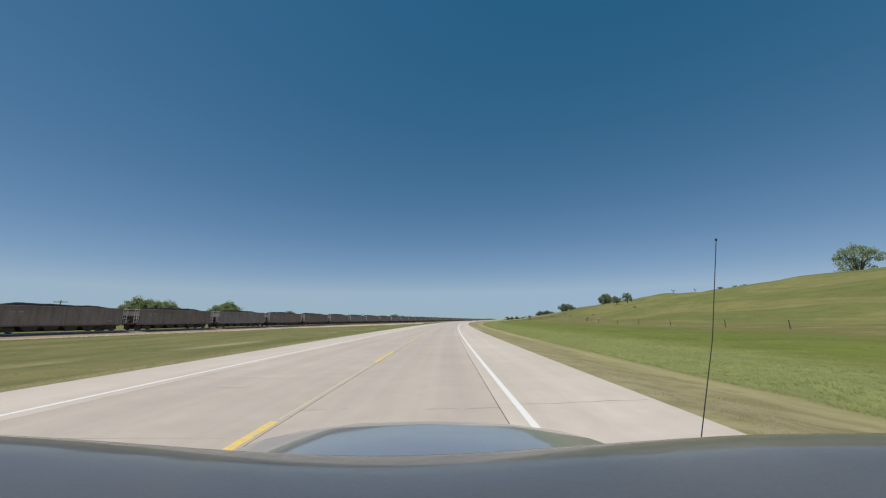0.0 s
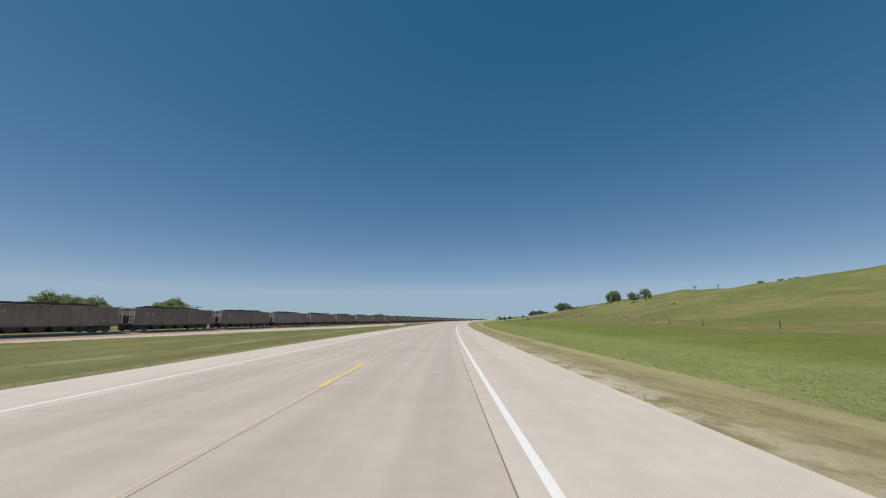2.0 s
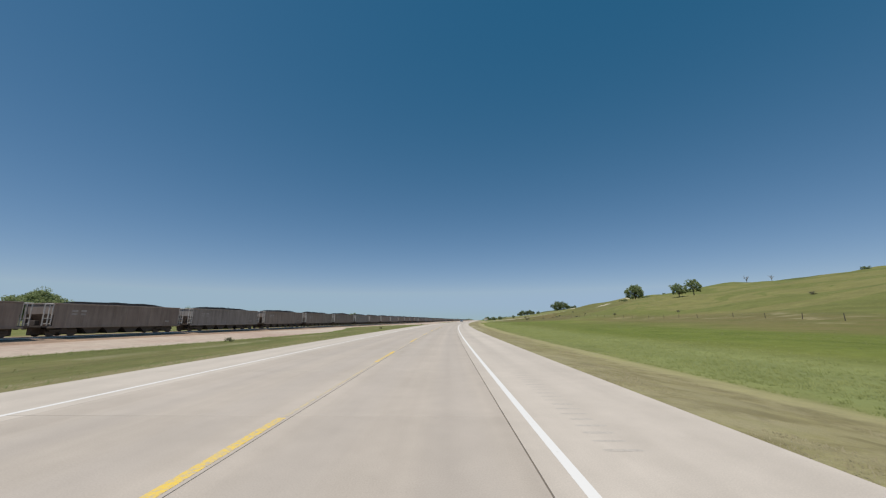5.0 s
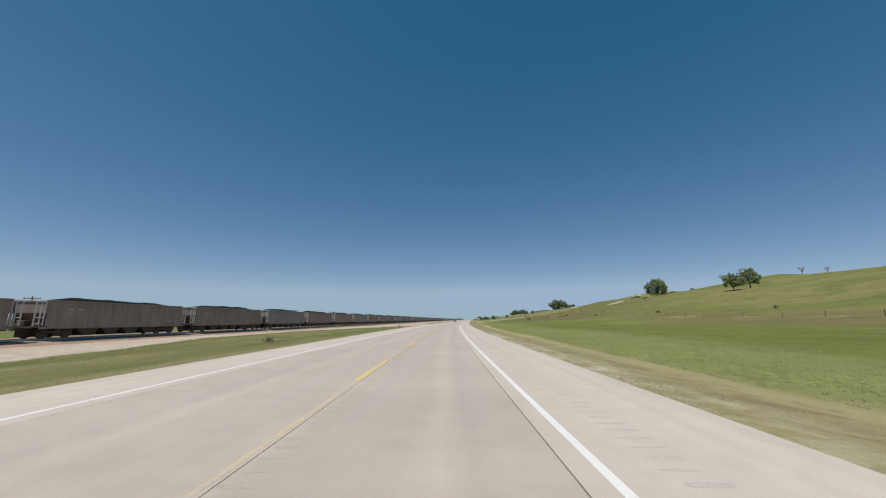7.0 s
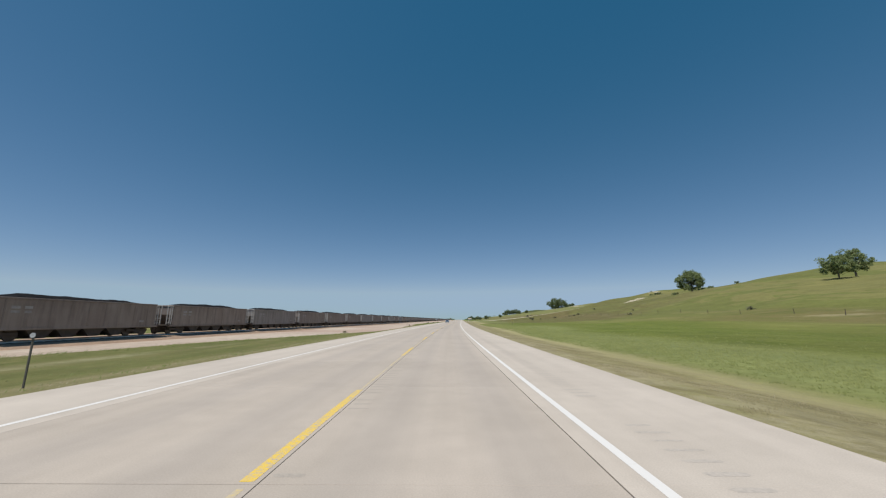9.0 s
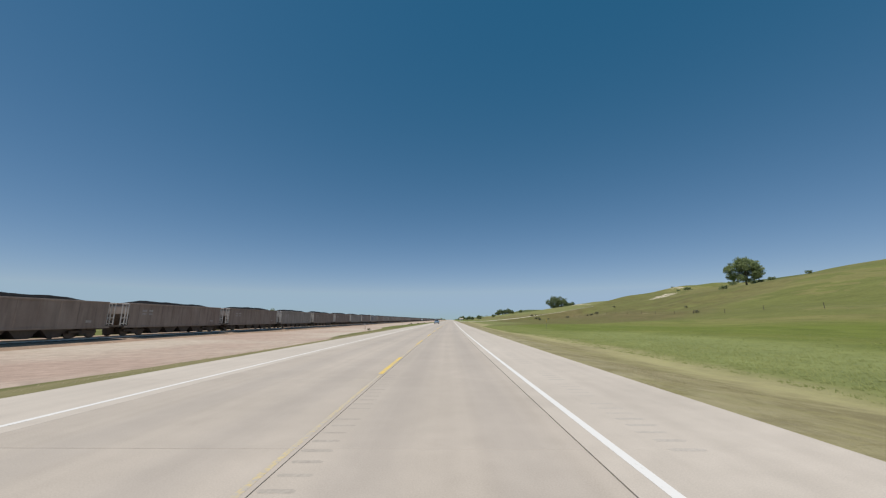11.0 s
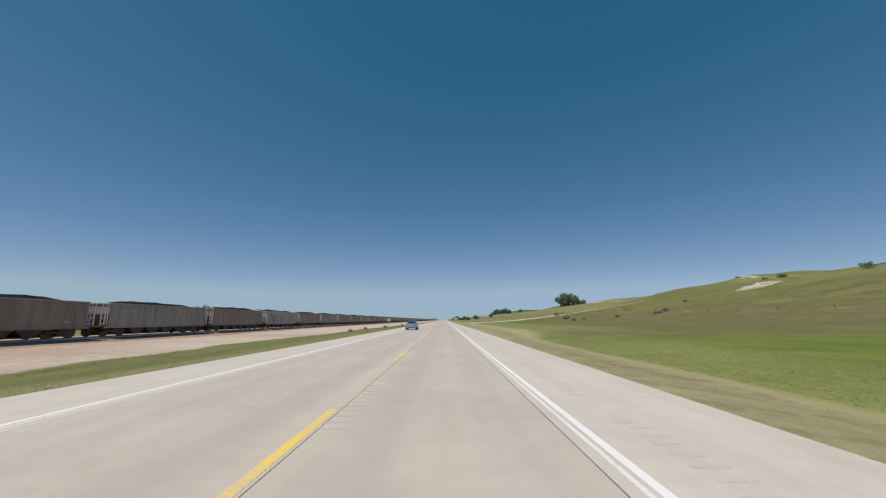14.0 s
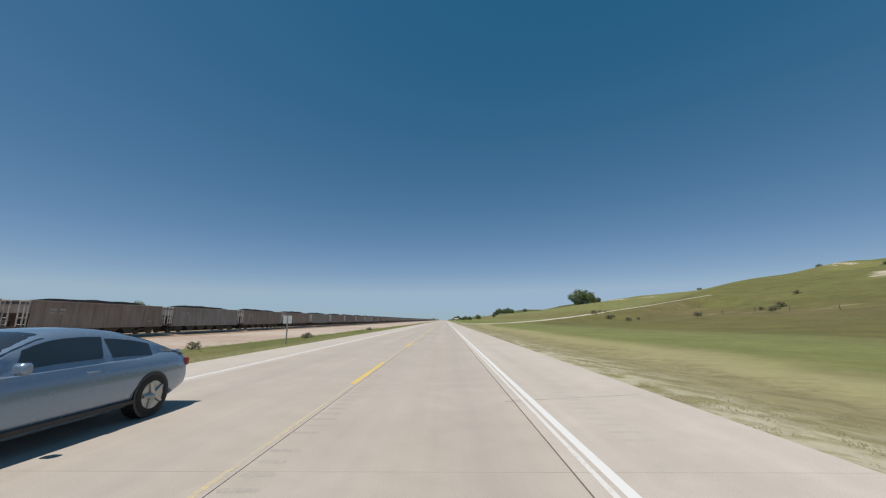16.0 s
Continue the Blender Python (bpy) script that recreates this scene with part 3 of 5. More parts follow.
mark("edge_line", LINE_R - 0.06, LINE_R + 0.06, -60, 3000, M_WHITE)
mark("edge_line", LINE_L - 0.058, LINE_L + 0.058, -60, 3000, M_WHITE)
mark("old_edge_line", LINE_R - 0.185, LINE_R - 0.12, 368, 900, M_WHITE_OLD)
mark("old_edge_line", LINE_L + 0.12, LINE_L + 0.18, 380, 900, M_WHITE_OLD)
for k in range(-3, 110):
    mark("centre_dash", MIDDLE - 0.20, MIDDLE - 0.06, 1.25 + 12.19 * k, 5.8 + 12.19 * k, M_YELLOW, step=1.6)

_v, _f = [], []
_n = 90
for _i in range(_n + 1):
    _q = _i / _n * (len(SIDE_ROAD) - 1)
    _k = min(int(_q), len(SIDE_ROAD) - 2)
    _u = _q - _k
    (_a, _b, _z), (_c, _d, _w) = SIDE_ROAD[_k], SIDE_ROAD[_k + 1]
    _ss, _dd, _hh = _a + (_c - _a) * _u, max(_b + (_d - _b) * _u, 6.6), _z + (_w - _z) * _u
    _nx, _ny = -(_d - _b), (_c - _a)
    _ln = math.hypot(_nx, _ny)
    _wide = 2.6 + 7.0 * max(0, 1 - (_dd - 6.5) / 12) ** 2 + 0.3 * noise.noise((_q * 3, 0, 0))
    for _e in (-1, -0.4, 0.4, 1):
        _x, _y = road_xy(_ss + _nx / _ln * _wide * _e, max(_dd + _ny / _ln * _wide * _e, 6.58))
        _v.append((_x, _y, _hh + (0.16 if abs(_e) < 1 else 0.02) + 0.02))
for _i in range(_n):
    for _j in range(3):
        _f.append((_i * 4 + _j, _i * 4 + _j + 1, _i * 4 + _j + 5, _i * 4 + _j + 4))
tagged(link_mesh("gravel_road", _v, _f, M_LANE_GRAVEL), "pale gravel lane climbing the grassy hill", "road", kind="structure")


# ---- the railway ----
def track_pose(s, up=0.0):
    x, y = road_xy(s, -track_off(s))
    x2, y2 = road_xy(s + 4, -track_off(s + 4))
    x1, y1 = road_xy(s - 4, -track_off(s - 4))
    return pose(x, y, RAIL_Z + up, 0, 0, math.degrees(math.atan2(-(x2 - x1), y2 - y1)))


def track_strip(name, prof, s_from, s_to, material, parent=None, step=6.0):
    """A profile of (across, height above the rail head) pairs drawn along the track."""
    verts, faces, n = [], [], len(prof)
    m = int((s_to - s_from) / step)
    for i in range(m + 1):
        p = track_pose(s_from + (s_to - s_from) * i / m)
        verts += [p @ Vector((a, 0, h)) for a, h in prof]
    for i in range(m):
        for j in range(n - 1):
            faces.append((i * n + j, i * n + j + 1, (i + 1) * n + j + 1, (i + 1) * n + j))
    return link_mesh(name, verts, faces, material, parent)


railway = track_strip("railway", [(-8.5, -0.9), (-6.0, -0.14), (-2.0, -0.15), (-1.6, -0.13), (1.6, -0.13), (2.1, -0.16), (3.6, -0.72)], -250, 3000, M_BALLAST)
tagged(railway, "single railway track on crushed stone ballast", "railway", kind="structure")
for side in (-0.75, 0.75):
    track_strip("rail", [(side - 0.07, -0.16), (side - 0.035, -0.02), (side - 0.035, 0), (side + 0.035, 0), (side + 0.035, -0.02), (side + 0.07, -0.16)],
                -200, 2500, M_RAIL, railway)
_v, _f = [], []
for k in range(1250):
    p = track_pose(-60 + 0.62 * k)
    b = len(_v)
    _v += [p @ Vector(c) for c in ((-1.3, -0.11, -0.18), (1.3, -0.11, -0.18), (1.3, 0.11, -0.18), (-1.3, 0.11, -0.18),
                                   (-1.3, -0.11, -0.1), (1.3, -0.11, -0.1), (1.3, 0.11, -0.1), (-1.3, 0.11, -0.1))]
    _f += [tuple(b + i for i in q) for q in ((4, 5, 6, 7), (0, 1, 5, 4), (1, 2, 6, 5), (2, 3, 7, 6), (3, 0, 4, 7))]
tagged(link_mesh("sleepers", _v, _f, M_TIE, railway), kind="stuff")

PITCH = 16.25           # length of a wagon over its couplers


def coal_heap(seed):
    """A load of coal with two low humps, standing over the wagon's rim."""
    rnd = random.Random(seed)
    bm = bmesh.new()
    nx, ny, half, hw = 7, 30, 6.7, 1.42
    rows_ = []
    p1, p2 = rnd.uniform(0.9, 1.1), rnd.uniform(0.85, 1.1)
    for j in range(ny + 1):
        y = -half + 2 * half * j / ny
        end = min(1, (half - abs(y)) / 2.4)
        crest = end ** 0.8 * (0.40 + 0.05 * math.sin(y * 0.55 * p1 + seed) + 0.025 * math.cos(y * 1.7 * p2))
        row = []
        for i in range(nx + 1):
            u = -1 + 2 * i / nx
            h = crest * (1 - abs(u) ** 2.2) + rnd.uniform(-0.035, 0.035) * (abs(u) < 0.99)
            row.append(bm.verts.new((u * hw, y, 3.02 + max(h, 0))))
        rows_.append(row)
    for a, b in zip(rows_, rows_[1:]):
        for i in range(nx):
            bm.faces.new((a[i], a[i + 1], b[i + 1], b[i]))
    return bm


def make_wagon(material, seed, label, blue=False, rib=0.036):
    """A coal hopper wagon, its base at the rail head, running along y."""
    w = empty("coal_wagon")
    tagged(w, label, "railway wagon", "wagons of the coal train")
    bm = bmesh.new()
    # body: upright sides, end sheets that slope in below
    hw, ln = 1.53, 7.1
    prof = [(-ln, 3.05), (-ln, 2.1), (-ln + 1.7, 0.86), (ln - 1.7, 0.86), (ln, 2.1), (ln, 3.05)]
    out = [[bm.verts.new((sx * hw, y, z)) for y, z in prof] for sx in (-1, 1)]
    n = len(prof)
    bm.faces.new(out[0])
    bm.faces.new(out[1][::-1])
    for i in range(n - 1):
        bm.faces.new((out[0][i], out[1][i], out[1][i + 1], out[0][i + 1]))
    bm.faces.new((out[0][0], out[0][-1], out[1][-1], out[1][0]))
    part("body", bm, material, w)
    for sx in (-1, 1):
        part("side_plate", box(bmesh.new(), sx * hw - 0.03, sx * hw + 0.03, -ln + 0.12, ln - 0.12, 0.8, 2.97), material, w)
        part("top_rail", box(bmesh.new(), sx * hw - 0.05, sx * hw + 0.07, -ln, ln, 2.98, 3.12, 0.02), material, w)
        part("side_sill", box(bmesh.new(), sx * hw - 0.05, sx * hw + 0.06, -ln - 0.3, ln + 0.3, 0.80, 0.98, 0.015), material, w)
    for sy in (-1, 1):
        part("end_rail", box(bmesh.new(), -hw, hw, sy * ln - 0.06, sy * ln + 0.06, 2.98, 3.12, 0.02), material, w)
    for sx in (-1, 1):
        for k in range(9):
            y = -ln + 1.15 + k * (2 * ln - 2.3) / 8
            part("side_rib", box(bmesh.new(), sx * hw + (0.03 if sx > 0 else -rib), sx * hw + (rib if sx > 0 else -0.03), y - 0.05, y + 0.05, 0.98, 2.98, 0.01), material, w)
    part("coal_load", coal_heap(seed), M_COAL, w, "black heaped coal", smooth=False)
    # hopper chutes between the bogies
    for k in range(4):
        y = -3.15 + 2.1 * k
        bm = bmesh.new()
        t = [bm.verts.new((sx * 1.2, y + dy, z)) for sx in (-1, 1) for dy, z in ((-1.04, 0.86), (1.04, 0.86), (0.4, 0.16), (-0.4, 0.16))]
        for q in ((0, 1, 2, 3), (7, 6, 5, 4), (0, 4, 5, 1), (1, 5, 6, 2), (2, 6, 7, 3), (3, 7, 4, 0)):
            bm.faces.new([t[i] for i in q])
        part("hopper_chute", bm, M_TRUCK, w)
    part("centre_sill", box(bmesh.new(), -0.25, 0.25, -7.6, 7.6, 0.16, 0.86, 0.02), M_TRUCK, w)
    for sy in (-1, 1):
        bm = bmesh.new()
        tube(bm, [(0, sy * 7.55, 0.84), (0, sy * 8.1, 0.84)], 0.09, 6)
        box(bm, -0.17, 0.17, sy * 8.0 - 0.1, sy * 8.0 + 0.12, 0.68, 1.0, 0.03)
        part("coupler", bm, M_TRUCK, w)
        bm = bmesh.new()
        box(bm, -1.5, 1.5, sy * 7.2 - 0.7, sy * 7.2 + 0.7, 0.88, 1.02)
        part("end_platform", bm, M_TRUCK, w)
        # open end frame: posts, a diagonal and ladder rungs
        for sx in (-1, 1):
            bm = bmesh.new()
            for y in (sy * 7.8, sy * 7.42, sy * 7.14):
                tube(bm, [(sx * 1.48, y, 1.05), (sx * 1.48, y, 3.02)], 0.055, 5)
            tube(bm, [(sx * 1.48, sy * 7.84, 3.0), (sx * 1.48, sy * 7.05, 3.0)], 0.07, 5)
            for z in (1.2, 1.7):
                tube(bm, [(sx * 1.48, sy * 7.8, z), (sx * 1.48, sy * 7.14, z)], 0.03, 4)
            part("end_ladder", bm, M_LIGHTSTEEL, w, "pale dusty ladder")
        part("brake_box", box(bmesh.new(), -0.5, 0.3, sy * 7.3 - 0.18, sy * 7.3 + 0.18, 1.06, 1.5, 0.03), M_TRUCK, w)
        # bogie
        bm = bmesh.new()
        for sx in (-1, 1):
            box(bm, sx * 1.0 - 0.08, sx * 1.0 + 0.08, sy * 5.6 - 1.2, sy * 5.6 + 1.2, 0.42, 0.66, 0.04)
            box(bm, sx * 1.0 - 0.09, sx * 1.0 + 0.09, sy * 5.6 - 0.35, sy * 5.6 + 0.35, 0.22, 0.5, 0.05)
        box(bm, -1.1, 1.1, sy * 5.6 - 0.2, sy * 5.6 + 0.2, 0.4, 0.85, 0.03)
        box(bm, -0.75, 0.75, sy * 5.6 - 1.35, sy * 5.6 + 1.35, 0.3, 0.75, 0.03)
        bogie = part("bogie", bm, M_TRUCK, w)
        for a in (-0.9, 0.9):
            bm = bmesh.new()
            for sx in (-1, 1):
                disc_x(bm, sx * 0.70, sx * 0.83, sy * 5.6 + a, 0.46, 0.46, 18)
            tube(bm, [(-0.8, sy * 5.6 + a, 0.46), (0.8, sy * 5.6 + a, 0.46)], 0.08, 6)
            part("wheelset", bm, M_WHEEL, bogie)
    # reporting marks on both sides, too small to read: plain bars
    for sx in (-1, 1):
        for j, (y, z, wd, ht) in enumerate(((-5.3, 2.32, 0.55, 0.2), (-4.5, 2.32, 0.5, 0.2), (-5.3, 2.02, 0.55, 0.17), (-4.5, 2.02, 0.45, 0.17))):
            part("marking", box(bmesh.new(), sx * (hw + 0.036) - 0.005, sx * (hw + 0.036) + 0.005, sx * y - wd / 2, sx * y + wd / 2, z, z + ht), M_STENCIL, w, "white stencilled bar")
        part("marking", box(bmesh.new(), sx * (hw + 0.036) - 0.005, sx * (hw + 0.036) + 0.005, sx * 5.4 - 0.25, sx * 5.4 + 0.25, 1.3, 1.5), M_STENCIL, w, "white stencilled bar")
        if blue:
            part("marking", box(bmesh.new(), sx * (hw + 0.12) - 0.005, sx * (hw + 0.12) + 0.005, sx * -4.3 - 0.9, sx * -4.3 + 0.9, 1.75, 2.25), M_BLUEMARK, w, "faded blue block")
            part("marking", box(bmesh.new(), sx * (hw + 0.12) - 0.005, sx * (hw + 0.12) + 0.005, sx * -4.3 - 0.35, sx * -4.3 + 0.35, 1.35, 1.75), M_BLUEMARK, w, "faded blue block")
    return w


def far_wagon(material, seed, label):
    """The same wagon as it shows far down the line."""
    w = empty("coal_wagon")
    tagged(w, label, "railway wagon", "wagons of the coal train")
    bm = bmesh.new()
    hw, ln = 1.53, 7.1
    prof = [(-ln, 3.05), (-ln, 2.1), (-ln + 1.7, 0.85), (ln - 1.7, 0.85), (ln, 2.1), (ln, 3.05)]
    out = [[bm.verts.new((sx * hw, y, z)) for y, z in prof] for sx in (-1, 1)]
    bm.faces.new(out[0])
    bm.faces.new(out[1][::-1])
    for i in range(5):
        bm.faces.new((out[0][i], out[1][i], out[1][i + 1], out[0][i + 1]))
    box(bm, -hw - 0.06, hw + 0.06, -ln - 0.4, ln + 0.4, 0.98, 1.12)
    part("body", bm, material, w)
    part("coal_load", coal_heap(seed), M_COAL, w)
    for sy in (-1, 1):
        bm = bmesh.new()
        box(bm, -1.08, 1.08, sy * 5.6 - 1.3, sy * 5.6 + 1.3, 0.1, 0.7, 0.1)
        part("bogie", bm, M_TRUCK, w)
        bm = bmesh.new()
        for sx in (-1, 1):
            tube(bm, [(sx * 1.48, sy * 7.55, 1.05), (sx * 1.48, sy * 7.55, 3.02)], 0.05, 4)
        part("end_ladder", bm, M_LIGHTSTEEL, w)
    part("centre_sill", box(bmesh.new(), -0.5, 0.5, -8.05, 8.05, 0.2, 0.9), M_TRUCK, w)
    return w


wagon_kinds = [make_wagon(M_WAGON, 1, "dark brown coal hopper wagon heaped with black coal"),
               make_wagon(M_WAGON_GREY, 2, "dusty grey coal hopper wagon heaped with black coal"),
               make_wagon(M_WAGON, 3, "dark brown coal hopper wagon heaped with black coal")]
silver = make_wagon(M_SILVER, 4, "bare silver ribbed coal hopper wagon with faded blue mark", True, 0.12)
far_kinds = [far_wagon(M_WAGON, 5, "dark brown coal hopper wagon far down the line"), far_wagon(M_WAGON_GREY, 6, "dusty grey coal hopper wagon far down the line")]
_used = set()
_rnd = random.Random(11)
for k in range(-3, 118):
    s = 12 + k * PITCH
    if k == 27:
        proto = silver
    elif s < 640:
        proto = wagon_kinds[(0, 1, 2, 0, 1, 0, 2)[k % 7]]
    else:
        proto = far_kinds[_rnd.random() < 0.4]
    if proto.name in _used:
        copy_thing(proto, track_pose(s))
    else:
        proto.matrix_basis = track_pose(s)
        _used.add(proto.name)


# ---- trees and shrubs ----
def leaf_cloud(rnd, centres, per, spread, size, flat=0.75):
    """Many small leaf sprays round a set of twig ends."""
    verts, faces = [], []
    for c, r in centres:
        for _ in range(per):
            u = Vector((rnd.gauss(0, 1), rnd.gauss(0, 1), rnd.gauss(0, 1)))
            if u.length < 1e-6:
                continue
            u = u.normalized() * (rnd.random() ** 0.45) * r * spread
            p = Vector(c) + Vector((u.x, u.y, u.z * flat))
            q = Euler((rnd.uniform(-1.2, 1.2), rnd.uniform(-1.2, 1.2), rnd.uniform(0, 6.3))).to_matrix()
            a, b = size * rnd.uniform(0.6, 1.3), size * rnd.uniform(0.35, 0.7)
            n = len(verts)
            verts += [p + q @ Vector(v) for v in ((-a, 0, 0), (-a * 0.2, -b, 0.1 * a), (a, 0, 0), (-a * 0.1, b, 0.12 * a))]
            faces.append((n, n + 1, n + 2, n + 3))
    return verts, faces


def make_tree(seed, height, width, trunk, label, leaf=M_LEAF, leaves=26, clumps=150, size=0.34, name="tree"):
    """A broad prairie tree: tapered trunk, forking limbs, a ragged crown."""
    rnd = random.Random(seed)
    t = tagged(empty(name), label, "tree", "trees of the prairie")
    bm = bmesh.new()
    base = height * 0.02 + trunk * 0.4
    fork = height * rnd.uniform(0.14, 0.2)
    tube(bm, [(0, 0, -0.4), (0.03, 0, fork * 0.5), (rnd.uniform(-.1, .1), rnd.uniform(-.1, .1), fork)], [trunk * 1.35, trunk, trunk * 0.9], 8)
    part("trunk", bm, M_BARK, t)
    ends = []
    for k in range(9):
        bm = bmesh.new()
        az = k * 2.4 + rnd.uniform(-0.3, 0.3)
        reach = width * 0.5 * rnd.uniform(0.45, 0.8)
        top = fork + (height - fork) * rnd.uniform(0.4, 0.85)
        if k > 5:
            reach *= 0.4
            top = height * rnd.uniform(0.75, 0.9)
        p0 = Vector((0, 0, fork * rnd.uniform(0.8, 1.0)))
        p2 = Vector((math.cos(az) * reach, math.sin(az) * reach, top))
        p1 = p0.lerp(p2, 0.5) + Vector((rnd.uniform(-.4, .4), rnd.uniform(-.4, .4), height * 0.04))
        tube(bm, [p0, p1, p2], [trunk * 0.55, trunk * 0.32, trunk * 0.08], 6, False)
        for j in range(4):
            f = rnd.uniform(0.35, 0.95)
            q0 = p0.lerp(p2, f)
            q1 = q0 + Vector((rnd.gauss(0, 1), rnd.gauss(0, 1), rnd.gauss(0.4, 0.7))).normalized() * width * 0.16
            tube(bm, [q0, q1], [trunk * 0.16, trunk * 0.04], 4, False)
            ends.append(q1)
        ends.append(p2)
        part("limb", bm, M_BARK, t)
    centres = [(e, width * rnd.uniform(0.07, 0.13)) for e in ends]
    while len(centres) < clumps:
        az, el = rnd.uniform(0, 6.283), math.asin(rnd.uniform(-0.8, 1))
        rr = rnd.uniform(0.55, 1.0) ** 0.6
        cz = height * 0.50
        bulge = 1 + 0.16 * math.sin(3 * az + seed) + 0.1 * math.sin(5 * az + 2 * seed)
        out = math.cos(el) ** (0.5 if el < 0 else 1.0) * width * 0.46 * rr * bulge
        p = Vector((math.cos(az) * out, math.sin(az) * out,
                    cz + math.sin(el) * height * 0.44 * rr * (1 + 0.12 * math.sin(2 * az + seed))))
        if noise.noise(p * (3.6 / width) + Vector((seed, 0, 0))) > -0.2:
            centres.append((p, width * rnd.uniform(0.05, 0.11)))
    v, f = leaf_cloud(rnd, centres, leaves, 1.0, size)
    link_mesh("crown", v, f, leaf, t)
    return t


def make_shrub(seed, height, width, label, leaf=M_SAGE, clumps=16, leaves=22, size=0.12, name="shrub"):
    rnd = random.Random(seed)
    t = tagged(empty(name), label, "shrub", "shrubs on the grassland")
    ends = []
    for k in range(7):
        bm = bmesh.new()
        az = k * 0.9 + rnd.uniform(-.3, .3)
        p = Vector((math.cos(az) * width * 0.33 * rnd.random(), math.sin(az) * width * 0.33 * rnd.random(), height * rnd.uniform(0.5, 0.8)))
        tube(bm, [(0, 0, -0.15), p * 0.5, p], [0.05, 0.03, 0.01], 4, False)
        ends.append(p)
        part("stem", bm, M_BARK, t)
    centres = [(e, width * 0.18) for e in ends]
    for _ in range(clumps):
        centres.append((Vector((rnd.uniform(-.42, .42) * width, rnd.uniform(-.42, .42) * width, height * rnd.uniform(0.15, 0.8))), width * rnd.uniform(0.1, 0.18)))
    v, f = leaf_cloud(rnd, centres, leaves, 1.0, size)
    link_mesh("foliage", v, f, leaf, t)
    return t


def make_dead_tree(seed, height, label):
    rnd = random.Random(seed)
    t = tagged(empty("bare_tree"), label, "tree", "trees of the prairie")
    bm = bmesh.new()
    tube(bm, [(0, 0, -0.3), (0.1, 0, height * 0.35)], [0.22, 0.16], 6)
    part("trunk", bm, M_DEAD, t)
    for k in range(11):
        bm = bmesh.new()
        az = k * 2.1
        p0 = Vector((0.05, 0, height * rnd.uniform(0.2, 0.36)))
        p2 = Vector((math.cos(az) * height * 0.45 * rnd.uniform(.5, 1), math.sin(az) * height * 0.45 * rnd.uniform(.5, 1), height * rnd.uniform(0.7, 1)))
        p1 = p0.lerp(p2, 0.5) + Vector((0, 0, height * 0.05))
        tube(bm, [p0, p1, p2], [0.11, 0.07, 0.025], 5, False)
        for j in range(4):
            q = p0.lerp(p2, rnd.uniform(0.5, 0.95))
            tube(bm, [q, q + Vector((rnd.gauss(0, 1), rnd.gauss(0, 1), rnd.gauss(.5, .6))).normalized() * height * 0.2], [0.04, 0.015], 4, False)
        part("branch", bm, M_DEAD, t)
    return t


def stand(proto, s, d, first, turn=0.0, scale=1.0):
    """Set a thing on the land at (s, d)."""
    p = on_land(s, d)
    m = pose(p.x, p.y, p.z, 0, 0, turn)
    if first:
        ob = proto
        ob.matrix_basis = m
    else:
        ob = copy_thing(proto, m)
    ob.scale = (scale,) * 3
    return ob


oak = make_tree(21, 15.5, 15.0, 0.45, "broad green cottonwood on the grassy hillside", clumps=320, leaves=76, size=0.28)
pair_a = make_tree(22, 9.0, 9.5, 0.28, "small leafy tree on the open hillside", clumps=130, leaves=50, size=0.24)
pair_b = make_tree(23, 10.5, 9.5, 0.3, "upright leafy tree on the open hillside", clumps=140, leaves=50, size=0.24)
dark = make_tree(24, 16.0, 19.0, 0.4, "dark round tree beside the hill road", M_LEAF_DARK, leaves=44, clumps=190, size=0.45)
wide = make_tree(25, 14.0, 21.0, 0.4, "wide light green tree behind the railway", leaves=84, clumps=320, size=0.36)
stand(oak, 485, 154, True, 40)
stand(pair_a, 372, 134, True, 10)
stand(pair_b, 378, 146, True, 80)
stand(dark, 865, 160, True, 0, 1.1)
open_oak = make_tree(26, 15.5, 16.5, 0.6, "tall open cottonwood with grey limbs on the hillside", clumps=130, leaves=34, size=0.3)
stand(open_oak, 305, 283, True, 200, 1.95)
for s, d, sc in ((1640, 180, 1.3), (1652, 195, 1.15), (1660, 209, 1.3), (1648, 222, 1.0), (1652, 168, 0.8), (1690, 180, 0.6), (872, 174, 1.0), (905, 192, 0.55), (925, 208, 0.5), (915, 200, 0.45), (1250, 110, 0.5), (1300, 190, 0.55), (1120, 64, 0.6), (1150, 50, 0.5), (1180, 38, 0.42), (1500, 40, 0.8), (1550, 32, 0.7), (1400, 55, 0.7)):
    tagged(stand(dark, s, d, False, s * 3, sc), "dark round tree far up the valley")
stand(wide, 262, -262, True, 0, 1.4)
for s, d, sc, r in ((284, -268, 1.32, 130), (300, -258, 0.85, 10), (316, -234, 1.35, 70), (472, -336, 1.0, 200), (424, -264, 0.8, 80), (420, -234, 0.9, 40),
                    (620, -160, 0.82, 160), (2000, -560, 1.2, 0)):
    tagged(stand(wide, s, d, False, r, sc), "light green tree rising behind the coal train")
dead = make_dead_tree(31, 5.0, "bare dead tree on the hill crest")
stand(dead, 415, 203, True, 0)
stand(dead, 430, 231, False, 100, 0.95)
sage = make_shrub(41, 1.3, 2.4, "grey-green sagebrush on the dry slope")
stand(sage, 530, 91, True)
_rnd = random.Random(5)
